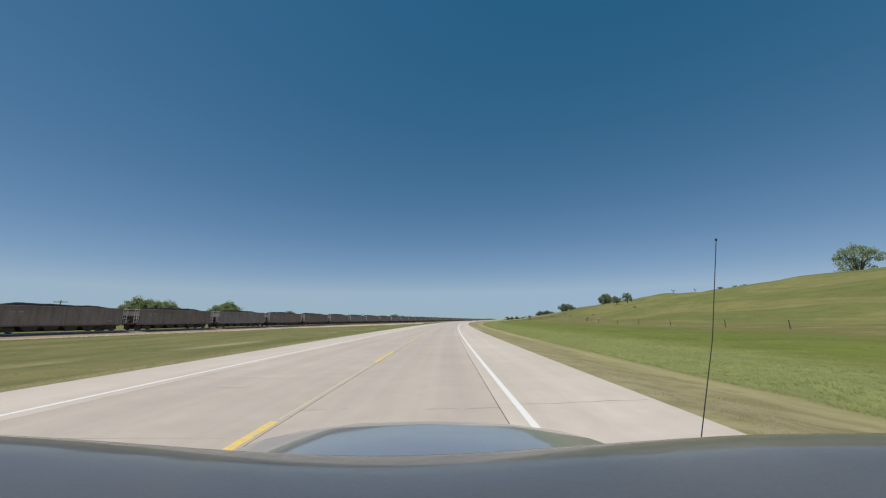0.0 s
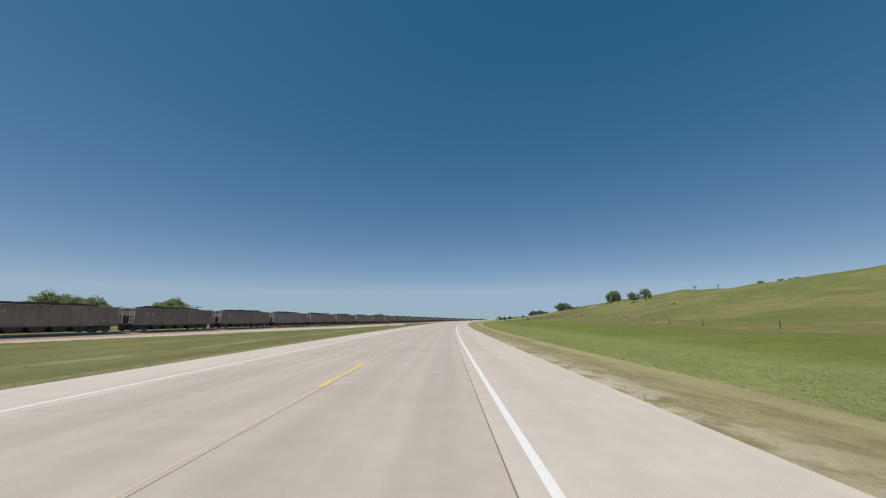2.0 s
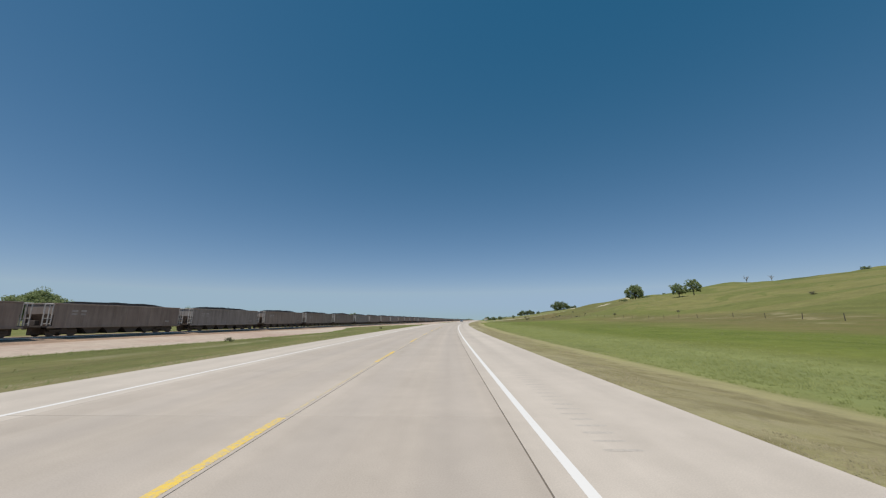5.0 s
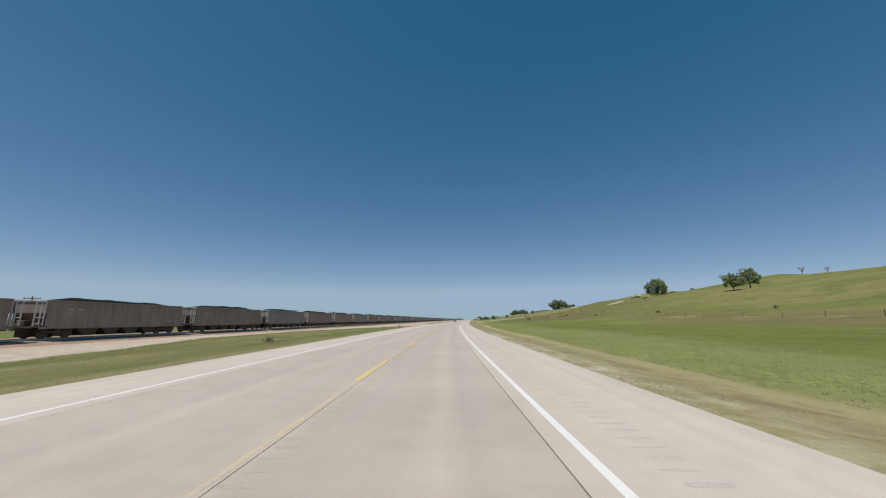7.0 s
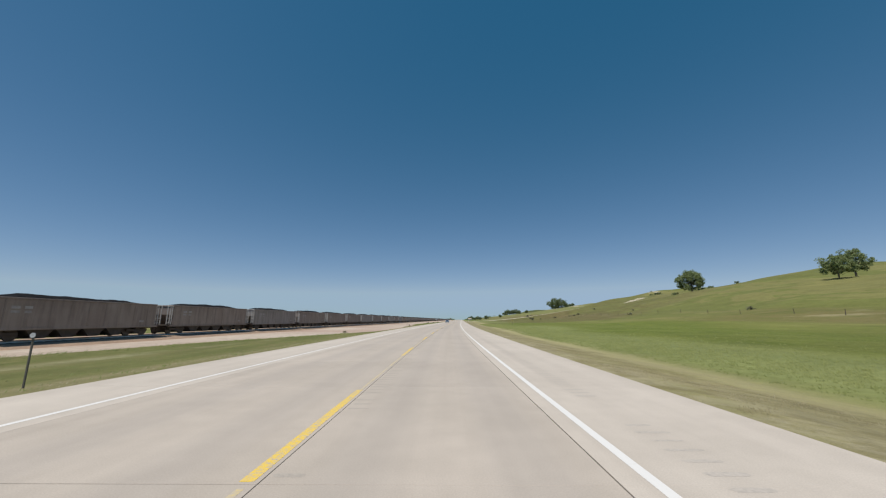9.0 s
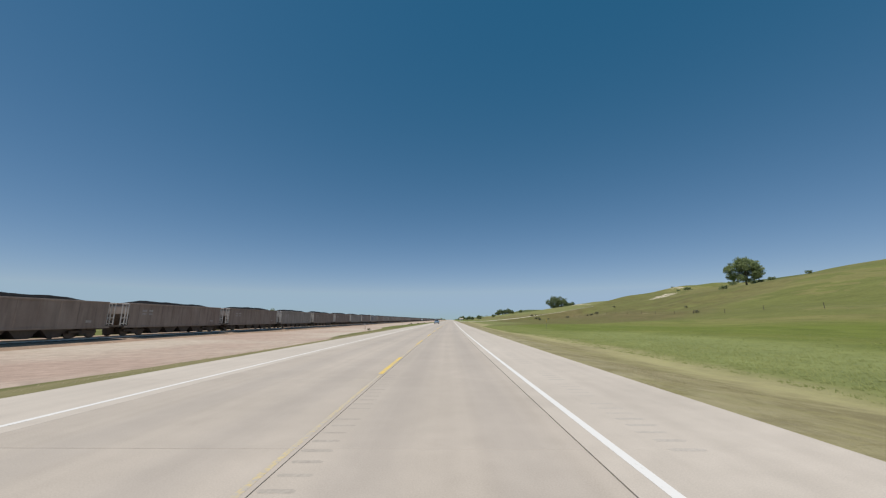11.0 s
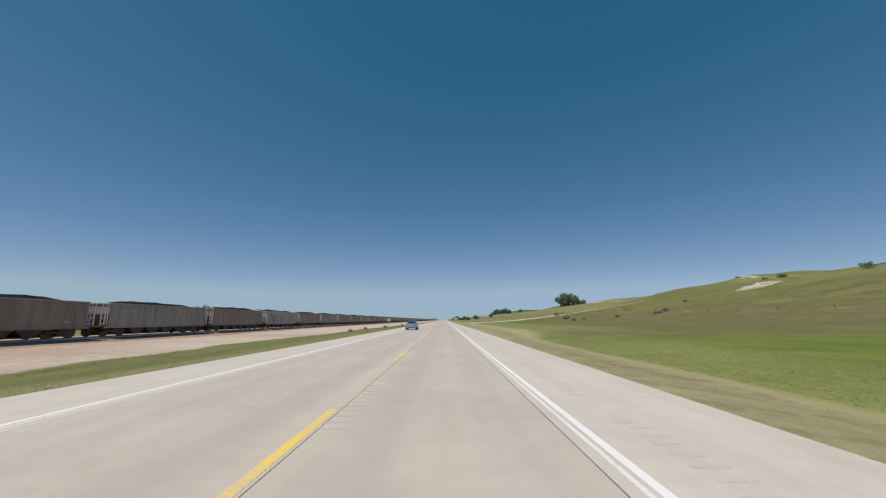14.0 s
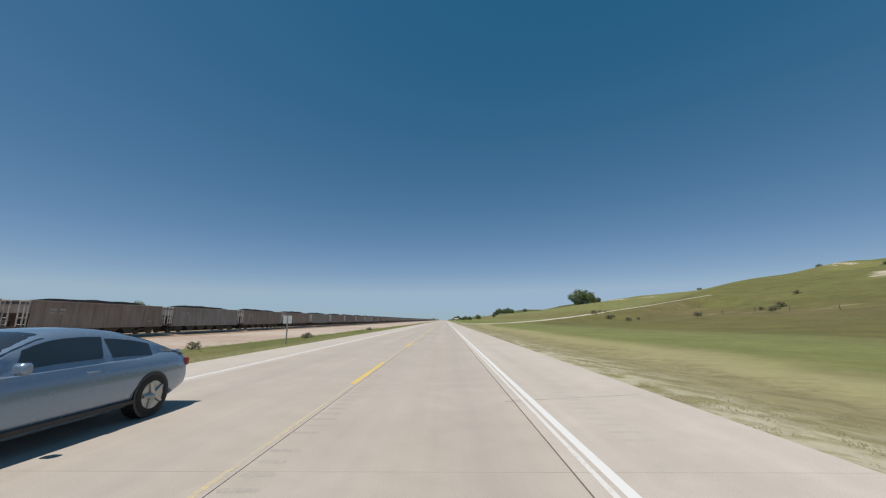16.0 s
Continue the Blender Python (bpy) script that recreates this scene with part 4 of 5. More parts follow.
for s, d, sc in ((533, 95, 1.3), (537, 93, 0.9), (527, 87, 0.8), (545, 112, 1.0), (300, 96, 0.7), (352, 88, 0.9), (250, 110, 0.8), (420, 84, 0.8), (447, 98, 0.7), (556, 64, 1.1), (575, 66, 1.3), (578, 69, 0.9), (590, 66, 1.4), (592, 70, 1.0), (610, 58, 0.9), (545, 80, 1.2), (600, 76, 0.9), (566, 73, 0.8)):
    stand(sage, s, d, False, _rnd.uniform(0, 360), sc)
for s, d, sc in ((473, -13.6, 0.42), (474.6, -14, 0.5), (441, -14.6, 0.4), (366, -13.5, 0.35), (457, -15.5, 0.45), (300, -15, 0.3), (222, -15, 0.4), (170, -19, 0.35), (505, -13, 0.5)):
    stand(sage, s, d, False, _rnd.uniform(0, 360), sc)
bush = make_shrub(42, 3.2, 5.0, "dark green bush on the hill crest", M_LEAF_DARK, clumps=30, leaves=30, size=0.22, name="bush")
stand(bush, 531, 182, True)
for s, d, sc in ((492, 147, 0.8), (480, 163, 0.8), (483, 160, 0.65), (500, 170, 0.8), (556, 168, 0.7), (562, 174, 0.8), (640, 178, 0.8), (568, 170, 0.6), (862, 157, 1.5), (872, 168, 1.6), (880, 176, 1.3), (868, 163, 1.4), (892, 186, 1.2), (900, 192, 1.3), (470, 172, 0.6), (300, 205, 0.7), (310, 208, 0.6), (335, 206, 0.9), (322, 210, 0.7), (290, 212, 0.6), (618, 196, 0.6), (700, 190, 0.7)):
    stand(bush, s, d, False, _rnd.uniform(0, 360), sc)

# far woods along the river and the skyline
_rnd = random.Random(8)
_v, _f = [], []
for k in range(420):
    if k % 3 == 0:
        s, d = _rnd.uniform(1400, 3200), _rnd.uniform(-90, 130)
        if abs(d) < 30:
            d += 60
    else:
        s, d = _rnd.uniform(300, 3600), _rnd.uniform(-1100, -420)
    p = on_land(s, d)
    h = _rnd.uniform(4, 9)
    cs = [(p + Vector((_rnd.uniform(-.6, .6) * h, _rnd.uniform(-.6, .6) * h, h * _rnd.uniform(0.15, 0.8))), h * 0.3) for _ in range(7)]
    v, f = leaf_cloud(_rnd, cs, 16, 1.0, h * 0.09)
    _f += [tuple(i + len(_v) for i in q) for q in f]
    _v += v
tagged(link_mesh("far_woods", _v, _f, M_LEAF_DARK), "dark green woods far off along the valley", "woods", kind="stuff")

# ---- fence, signs and posts ----
def make_fence(s_from, s_to, step):
    f = tagged(empty("pasture_fence"), "old wooden post and wire fence along pasture", "fence")
    rnd = random.Random(3)
    bm = bmesh.new()
    tube(bm, [(0, 0, -0.3), (0.01, 0, 0.6), (0, 0.01, 1.25)], [0.07, 0.065, 0.06], 7)
    proto, tops = part("post", bm, M_FENCE, f), []
    k, s = 0, s_from
    while s < s_to:
        dd = fence_line(s) + 1.0 * noise.noise((s * 0.02, 0, 0))
        p = on_land(s, dd)
        m = pose(p.x, p.y, p.z, rnd.uniform(-4, 4), rnd.uniform(-4, 4), rnd.uniform(0, 360))
        if k == 0:
            proto.matrix_basis = m
        else:
            share(proto, m, f)
        tops.append(p)
        s += step * rnd.uniform(0.75, 1.25)
        k += 1
    for h in (0.45, 0.8, 1.12):
        bm = bmesh.new()
        tube(bm, [t + Vector((0, 0, h)) for t in tops], 0.006, 3)
        part("wire", bm, M_WIRE, f)
    return f


make_fence(5, 700, 14.0)


def make_sign(s, d, turn):
    g = tagged(empty("road_sign", pose(*on_land(s, d), 0, 0, turn)), "twin sign panels seen from behind on a post", "sign")
    bm = bmesh.new()
    box(bm, -0.05, 0.05, -0.03, 0.03, -0.4, 2.35, 0.01)
    part("post", bm, M_SIGNPOST, g)
    for x in (-0.21, 0.21):
        bm = bmesh.new()
        box(bm, x - 0.155, x + 0.155, -0.045, -0.037, 1.7, 2.35)
        part("panel", bm, M_SIGNBACK, g)
    part("crossbar", box(bmesh.new(), -0.35, 0.35, -0.036, -0.03, 1.98, 2.05), M_SIGNPOST, g)
    return g


make_sign(462, -11.1, -9)


def make_marker(s, d, first=None):
    if first:
        return copy_thing(first, pose(*on_land(s, d), 0, 0, 0))
    g = tagged(empty("marker_post", pose(*on_land(s, d), 0, 0, 0)), "thin roadside marker post with pale reflector", "post", "roadside marker posts")
    part("post", box(bmesh.new(), -0.018, 0.018, -0.014, 0.014, -0.2, 1.15, 0.004), M_MARKER, g)
    bm = bmesh.new()
    tube(bm, [(0, -0.036, 1.12), (0, -0.02, 1.12)], 0.055, 12)
    part("reflector", bm, M_LAMP, g, "round pale reflector")
    return g


mk = make_marker(366, -14.5)
for s, d in ((123.7, -9.2), (251.5, -9.6), (376.5, -8.6), (367.5, -14.6)):
    make_marker(s, d, mk).scale = (1.25 if d > -10 else 1.0,) * 3


def make_pole(s, d, h, first=None):
    if first:
        return copy_thing(first, pose(*on_land(s, d), 0, 0, 15))
    g = tagged(empty("utility_pole", pose(*on_land(s, d), 0, 0, 15)), "wooden utility pole with crossarms beyond the railway", "utility pole", "utility poles")
    bm = bmesh.new()
    tube(bm, [(0, 0, -1), (0, 0, h * 0.5), (0, 0, h)], [0.15, 0.13, 0.1], 7)
    part("shaft", bm, M_POST, g)
    for z in (h - 0.4, h - 1.3):
        part("crossarm", box(bmesh.new(), -1.2, 1.2, -0.06, 0.06, z - 0.07, z + 0.07), M_POST, g)
    for z in (h - 0.4, h - 1.3):
        for x in (-1.05, -0.45, 0.45, 1.05):
            bm = bmesh.new()
            tube(bm, [(x, 0, z + 0.07), (x, 0, z + 0.25)], [0.045, 0.035], 6)
            part("insulator", bm, M_SIGNBACK, g)
    return g


pl = make_pole(72, -78, 6.2)
for s, d in ((160, -75), (248, -71), (336, -66), (424, -66), (512, -67), (600, -68), (688, -70)):
    make_pole(s, d, 6.2, pl)


def make_line_marker(s, d):
    g = tagged(empty("line_marker", pose(*on_land(s, d), 3, 6, 20)), "leaning dark post with yellow bands in the grass", "post")
    bm = bmesh.new()
    tube(bm, [(0, 0, -0.3), (0, 0, 1.3)], [0.035, 0.035], 6)
    part("post", bm, M_POST, g)
    for z in (1.3, 1.52, 1.74):
        bm = bmesh.new()
        tube(bm, [(0, 0, z), (0, 0, z + 0.17)], [0.045, 0.045], 8)
        part("band", bm, M_YELLOWMARK, g, "yellow plastic band")
        bm = bmesh.new()
        tube(bm, [(0, 0, z + 0.17), (0, 0, z + 0.22)], [0.036, 0.036], 8)
        part("spacer", bm, M_TRIM, g)
    return g


make_line_marker(373.2, 22)


def make_farmhouse(s, d, turn):
    h = tagged(empty("farm_building", pose(*on_land(s, d), 0, 0, turn)), "small white farm building far down the road", "building")
    bm = bmesh.new()
    box(bm, -5, 5, -4, 4, -0.5, 3.6)
    part("wall", bm, M_SIGNBACK, h, "white painted wall")
    bm = bmesh.new()
    v = [bm.verts.new(q) for q in ((-5.4, -4.4, 3.5), (5.4, -4.4, 3.5), (5.4, 0, 5.6), (-5.4, 0, 5.6), (5.4, 4.4, 3.5), (-5.4, 4.4, 3.5))]
    for q in ((0, 1, 2, 3), (3, 2, 4, 5), (0, 3, 5), (1, 4, 2), (0, 5, 4, 1)):
        bm.faces.new([v[i] for i in q])
    part("roof", bm, M_ROCK, h)
    part("door", box(bmesh.new(), -0.6, 0.6, -4.06, -3.98, -0.2, 2.0), M_TRIM, h)
    for x in (-3, 3):
        part("window", box(bmesh.new(), x - 0.6, x + 0.6, -4.06, -3.98, 1.2, 2.3), M_GLASS, h)
    return h


make_farmhouse(1330, 29, -9)


# ---- cars ----
def loft(bm, stations, close=True):
    """Skin over cross-sections, each a list of (x, z) from the sill up to the middle, mirrored."""
    rings = []
    for y, half in stations:
        pts = [(x, y, z) for x, z in half] + [(-x, y, z) for x, z in reversed(half) if x > 1e-4]
        rings.append([bm.verts.new(p) for p in pts])
    n = len(rings[0])
    for a, b in zip(rings, rings[1:]):
        for k in range(n):
            bm.faces.new((a[k], a[(k + 1) % n], b[(k + 1) % n], b[k]))
    if close:
        bm.faces.new(rings[0][::-1])
        bm.faces.new(rings[-1])
    return rings


def body_ring(w, z0, belt, top, crown):
    """Half a cross-section of the lower body: sill, flank, shoulder, deck."""
    return [(w * 0.86, z0), (w * 0.97, z0 + 0.10), (w, z0 + (belt - z0) * 0.45), (w * 0.985, belt - 0.12), (w * 0.94, belt),
            (w * 0.80, top - 0.015), (w * 0.45, top + crown * 0.7), (0.0, top + crown)]


def make_wheel(parent, x, y, r=0.33, w=0.21):
    sgn = 1 if x > 0 else -1
    hub = tagged(empty("wheel"), "")
    hub.parent = parent
    hub.matrix_basis = pose(x, y, r)
    bm = bmesh.new()
    disc_x(bm, -w / 2, w / 2, 0, 0, r, 28, 0.03)
    part("tyre", bm, M_TYRE, hub, smooth=True)
    bm = bmesh.new()
    disc_x(bm, sgn * (w / 2 - 0.02), sgn * (w / 2 + 0.004), 0, 0, r * 0.66, 24, 0.008)
    for k in range(5):
        a = k * 2 * math.pi / 5
        tube(bm, [(sgn * (w / 2 + 0.008), 0, 0), (sgn * (w / 2 + 0.012), math.cos(a) * r * 0.62, math.sin(a) * r * 0.62)], [0.05, 0.028], 5)
    part("rim", bm, M_RIM, hub, "silver alloy rim", smooth=True)
    return hub


def coupe_cabin(c, paint_m, z0, z1):
    """A smooth fastback cabin: one painted shell with glass lying in it."""
    top = [(1.12, 0.0), (0.95, 0.10), (0.6, 0.30), (0.3, 0.43), (0.05, 0.485), (-0.3, 0.5), (-0.7, 0.475), (-1.05, 0.41), (-1.4, 0.30), (-1.75, 0.165), (-2.02, 0.05), (-2.12, 0.0)]
    k = (z1 - z0) / 0.5
    ty, tz = [q[0] for q in top][::-1], [q[1] * k for q in top][::-1]

    def sec(y, v):
        """Right half of the cabin at y: v runs from the belt line (0) over the side to the middle of the roof (1)."""
        h = float(np.interp(y, ty, tz))
        wb = 0.80 - 0.10 * smooth01(abs(y + 0.3), 0.7, 1.9)
        wr = wb - 0.26 * h / 0.5
        pts = [(wb, 0.0), (wb - 0.035, 0.25 * h), (wr + 0.06, 0.78 * h), (wr, 0.9 * h), (wr * 0.78, 0.97 * h), (wr * 0.4, 0.995 * h), (0, h)]
        vs = (0, 0.2, 0.52, 0.62, 0.74, 0.87, 1.0)
        return float(np.interp(v, vs, [q[0] for q in pts])), z0 + float(np.interp(v, vs, [q[1] for q in pts]))

    bm = bmesh.new()
    ys = [1.12, 1.05, 0.95, 0.8, 0.6, 0.45, 0.3, 0.15, 0.0, -0.3, -0.6, -0.9, -1.15, -1.4, -1.65, -1.85, -2.02, -2.12]
    loft(bm, [(y, [sec(y, v) for v in (0, 0.2, 0.36, 0.52, 0.62, 0.74, 0.87, 1.0)]) for y in ys], False)
    part("cabin_shell", bm, paint_m, c, smooth=True)

    def pane(name, ya, yb, va, vb, sides, slant=0.0):
        for sx in sides:
            bm = bmesh.new()
            g = []
            for i in range(9):
                row = []
                for j in range(7):
                    if len(sides) == 1:
                        u = -1 + 2 * j / 6
                        v, sg = 1 - abs(u) * (1 - va), (1 if u >= 0 else -1)
                        y = ya + (yb - ya) * i / 8
                        x, z = sec(y, v)
                        row.append(bm.verts.new((sg * x, y, z + 0.006)))
                    else:
                        f = j / 6
                        v = va + (vb - va) * f
                        y = ya + (yb - ya) * i / 8 + slant * f
                        x, z = sec(y, v)
                        row.append(bm.verts.new((sx * (x + 0.006), y, z + 0.003)))
                g.append(row)
            for a, b2 in zip(g, g[1:]):
                for j in range(6):
                    bm.faces.new((a[j], a[j + 1], b2[j + 1], b2[j]))
            part(name, bm, M_GLASS, c, "dark tinted glass", smooth=True)

    pane("windscreen", 0.98, 0.20, 0.56, 1.0, (1,))
    pane("rear_window", -1.0, -1.82, 0.62, 1.0, (1,))
    pane("door_window", 0.60, -0.44, 0.13, 0.5, (-1, 1), -0.1)
    pane("quarter_window", -0.60, -1.36, 0.13, 0.47, (-1, 1), 0.03)
    bm = bmesh.new()
    box(bm, -0.62, 0.62, -2.2, -2.08, z0 + 0.06, z0 + 0.085, 0.01)
    for x in (-0.45, 0.45):
        box(bm, x - 0.03, x + 0.03, -2.18, -2.1, z0 - 0.02, z0 + 0.06)
    part("rear_spoiler", bm, paint_m, c)


def make_car(name, label, paint_m, length=4.45, width=1.76, height=1.4, antenna=False, hood=(0.82, 0.735), roof_half=0.60, fast=False):
    """A car standing on z = 0 and facing +y, its origin below the middle of the front axle's rear half."""
    c = tagged(empty(name), label, "car")
    w, f, r = width / 2, length / 2, -length / 2
    deck, belt = max(height * 0.66, hood[0] + 0.06), height * 0.64
    bm = bmesh.new()
    st = [(r, body_ring(w * 0.80, 0.42, 0.72, 0.80, 0.02)), (r + 0.06, body_ring(w * 0.9, 0.3, 0.80, 0.95, 0.02)),
          (r + 0.35, body_ring(w * 0.97, 0.24, 0.87, 0.985, 0.03)), (r + 0.95, body_ring(w, 0.22, belt, deck + 0.06, 0.03)),
          (-0.3, body_ring(w, 0.20, belt, deck + 0.02, 0.03)), (0.75, body_ring(w, 0.20, belt - 0.02, deck, 0.035)),
          (1.15, body_ring(w * 0.995, 0.21, belt - 0.05, deck - 0.03, 0.045)), (f - 0.5, body_ring(w * 0.97, 0.22, hood[0] - 0.06, hood[0], 0.045)),
          (f - 0.18, body_ring(w * 0.90, 0.24, hood[1] - 0.055, hood[1], 0.035)), (f, body_ring(w * 0.74, 0.3, 0.56, 0.60, 0.02))]
    loft(bm, st)
    part("body", bm, paint_m, c, smooth=True)
    z0, z1 = deck - 0.02, height
    if fast:
        coupe_cabin(c, paint_m, z0 - 0.02, z1)
    else:
        # cabin: glass below, painted roof and pillars over it
        z0, z1 = deck - 0.02, height
        base = [(-1.72, 0.66), (-1.2, 0.74), (0.1, 0.76), (0.95, 0.70)]
        roof = [(-1.05, 0.52), (-0.75, 0.57), (-0.1, 0.59), (0.22, 0.55)]
        ring = [(x, y) for y, x in base] + [(-x, y) for y, x in base[::-1]]
        ring2 = [(x, y) for y, x in roof] + [(-x, y) for y, x in roof[::-1]]
        names = ("quarter_window", "door_window", "door_window", "windscreen", "door_window", "door_window", "quarter_window", "rear_window")
        for k, nm in enumerate(names):
            (xa, ya), (xb, yb) = ring[k], ring[(k + 1) % 8]
            (xc, yc), (xd, yd) = ring2[(k + 1) % 8], ring2[k]
            bm = bmesh.new()
            vs = [bm.verts.new(q) for q in ((xa, ya, z0), (xb, yb, z0), (xc, yc, z1 - 0.05), (xd, yd, z1 - 0.05))]
            bm.faces.new(vs)
            bmesh.ops.solidify(bm, geom=bm.faces[:], thickness=0.012)
            part(nm, bm, M_GLASS, c, "dark tinted glass")
        # roof panel: a shallow trough between raised side bows, rolling over into the windscreen
        bm = bmesh.new()
        g = []
        for j in range(41):
            y = roof[0][0] - 0.07 + (0.43 - roof[0][0] + 0.07) * j / 40
            lead, tail = max(y - 0.165, 0), max(-0.75 - y, 0)
            row = []
            for i in range(33):
                u = -1 + i / 16
                x = roof_half * u * (1 - 0.10 * smooth01(lead, 0.0, 0.3) * u * u)
                bow = 0.02 * smooth01(abs(u), 0.0, 0.55) - 0.16 * max(abs(u) - 0.62, 0) ** 1.6
                row.append(bm.verts.new((x, y, z1 + 0.006 + bow - lead * lead / 1.15 - tail * tail * 0.5)))
            g.append(row)
        for r0, r1 in zip(g, g[1:]):
            for i in range(32):
                bm.faces.new((r0[i], r0[i + 1], r1[i + 1], r1[i]))
        bmesh.ops.solidify(bm, geom=bm.faces[:], thickness=0.012)
        part("roof", bm, paint_m, c, smooth=True)
    for sx in (-1, 1):
        for nm, a, b, rad in () if fast else (("front_pillar", (0.70, 0.97, z0), (0.56, 0.24, z1 - 0.06), 0.04), ("door_pillar", (0.755, -0.25, z0), (0.59, -0.3, z1 - 0.06), 0.035),
                              ("rear_pillar", (0.66, -1.72, z0), (0.53, -1.06, z1 - 0.06), 0.07)):
            bm = bmesh.new()
            tube(bm, [(sx * a[0], a[1], a[2]), (sx * b[0], b[1], b[2])], [rad * 1.3, rad], 6)
            part(nm, bm, paint_m, c, smooth=True)
        bm = bmesh.new()
        box(bm, sx * (w - 0.02) - 0.015, sx * (w - 0.02) + 0.02, -0.35, -0.17, belt - 0.1, belt - 0.07, 0.008)
        part("door_handle", bm, paint_m, c)
        bm = bmesh.new()
        box(bm, sx * (w + 0.06) - 0.09, sx * (w + 0.06) + 0.07, 0.62, 0.74, deck - 0.02, deck + 0.11, 0.03)
        part("mirror", bm, paint_m, c, smooth=True)
        bm = bmesh.new()
        hl = [bm.verts.new(p) for p in ((sx * 0.40, f - 0.06, 0.60), (sx * 0.68, f - 0.20, 0.585), (sx * 0.80, f - 0.42, 0.66), (sx * 0.70, f - 0.30, 0.735), (sx * 0.42, f - 0.13, 0.705))]
        bm.faces.new(hl)
        bmesh.ops.solidify(bm, geom=bm.faces[:], thickness=0.05)
        part("headlight", bm, M_LAMP, c, "clear headlight", smooth=True)
        bm = bmesh.new()
        box(bm, sx * 0.66 - 0.13, sx * 0.66 + 0.13, r - 0.012, r + 0.1, 0.68, 0.82, 0.02)
        part("tail_light", bm, M_TAIL, c, "red tail light")
        for y in (f - 0.88, r + 0.92):
            bm = bmesh.new()
            disc_x(bm, sx * (w - 0.2), sx * (w + 0.004), y, 0.335, 0.348, 28)
            part("wheel_arch", bm, M_TRIM, c)
            make_wheel(c, sx * (w - 0.095), y)
        bm = bmesh.new()
        box(bm, sx * w - 0.006, sx * w + 0.004, -1.2, 0.75, 0.26, 0.32, 0.004)
        part("sill_trim", bm, M_TRIM, c)
    part("grille", box(bmesh.new(), -0.36, 0.36, f - 0.09, f - 0.01, 0.60, 0.68, 0.02), M_TRIM, c)
    part("grille_bar", box(bmesh.new(), -0.36, 0.36, f - 0.01, f + 0.004, 0.632, 0.65, 0.005), M_CHROME, c)
    part("air_intake", box(bmesh.new(), -0.5, 0.5, f - 0.06, f + 0.004, 0.32, 0.42, 0.02), M_TRIM, c)
    part("front_plate", box(bmesh.new(), -0.16, 0.16, f - 0.005, f + 0.012, 0.44, 0.55, 0.004), M_PLATE, c, "pale blank number plate")
    part("plate_bar", box(bmesh.new(), -0.12, 0.12, f + 0.012, f + 0.015, 0.475, 0.515), M_TRIM, c)
    part("rear_plate", box(bmesh.new(), -0.16, 0.16, r - 0.012, r + 0.02, 0.6, 0.71, 0.004), M_PLATE, c)
    if antenna:
        bm = bmesh.new()
        tube(bm, [(0.645, 0.93, 0.95), (0.70, 0.93, 1.2), (0.765, 0.93, 1.45), (0.812, 0.93, 1.71)], [0.002, 0.0014, 0.0011, 0.001], 5)
        tube(bm, [(0.812, 0.93, 1.71), (0.812, 0.93, 1.716)], 0.003, 5)
        tube(bm, [(0.645, 0.93, 0.88), (0.645, 0.93, 0.96)], [0.02, 0.012], 8)
        part("antenna", bm, M_TRIM, c, "thin black whip antenna")
    return c


coupe = make_car("car", "silver-blue two-door coupe in the oncoming lane", M_PAINT_BLUE, fast=True)
_x, _y = road_xy(way(16.0) + 4.8, -3.4)
coupe.matrix_basis = pose(_x, _y, 0.0, 0, 0, 180 - math.degrees(heading(440)))
sedan = make_car("car", "dark graphite sedan with whip antenna in its lane", M_PAINT_DARK, 4.7, 2.0, 1.395, True, (0.955, 0.90), 0.80)
_x, _y = road_xy(0.03, beside(0.0) - 0.07)
sedan.matrix_basis = pose(_x, _y, 0.0, 0, 0, 0.36)


# ---- roadside grass ----
def grass(name, label, n, pick, h0, h1, width, material, seed, bend=(1.2, 2.6)):
    """Tufts of bent blades scattered where pick() says."""
    rng = np.random.default_rng(seed)
    pts = [pick(rng) for _ in range(n)]
    P = np.array([on_land(s, d) for s, d in pts])
    k = 4
    P = np.repeat(P, k, axis=0) + np.concatenate([rng.normal(0, 0.06, (n * k, 2)), np.zeros((n * k, 1))], axis=1)
    m = len(P)
    hh = rng.uniform(h0, h1, m)
    az = rng.normal(1.25, 0.55, m)          # the wind lays it towards the hills
    lean = rng.uniform(*bend, m) * hh
    la = az
    sx, sy = -np.sin(az) * width, np.cos(az) * width
    V = np.empty((m, 3, 3))
    V[:, 0] = P + np.stack([-sx, -sy, np.full(m, -0.02)], 1)
    V[:, 1] = P + np.stack([sx, sy, np.full(m, -0.02)], 1)
    V[:, 2] = P + np.stack([np.cos(la) * lean, np.sin(la) * lean, hh], 1)
    me = bpy.data.meshes.new(name)
    me.vertices.add(m * 3)
    me.vertices.foreach_set("co", V.ravel())
    me.loops.add(m * 3)
    me.loops.foreach_set("vertex_index", np.arange(m * 3, dtype=np.int32))
    me.polygons.add(m)
    me.polygons.foreach_set("loop_start", np.arange(0, m * 3, 3, dtype=np.int32))
    me.update(calc_edges=True)
    me.materials.append(material)
    return tagged(new(name, me), label, "grass", kind="stuff")


S_END = 560


def ditch_pick(r):
    s = r.uniform(-5, 415)
    return s, 6.6 + (4.4 + 18 * r.random() ** 1.6) / max(verge_wide(s), 0.6)


def tall_pick(r):
    s = r.uniform(-5, 412)
    return s, 6.6 + (5.2 + abs(r.normal(0, 2.6)) + 0.9 * noise.noise((s * 0.15, 0, 0))) / max(verge_wide(s), 0.6)


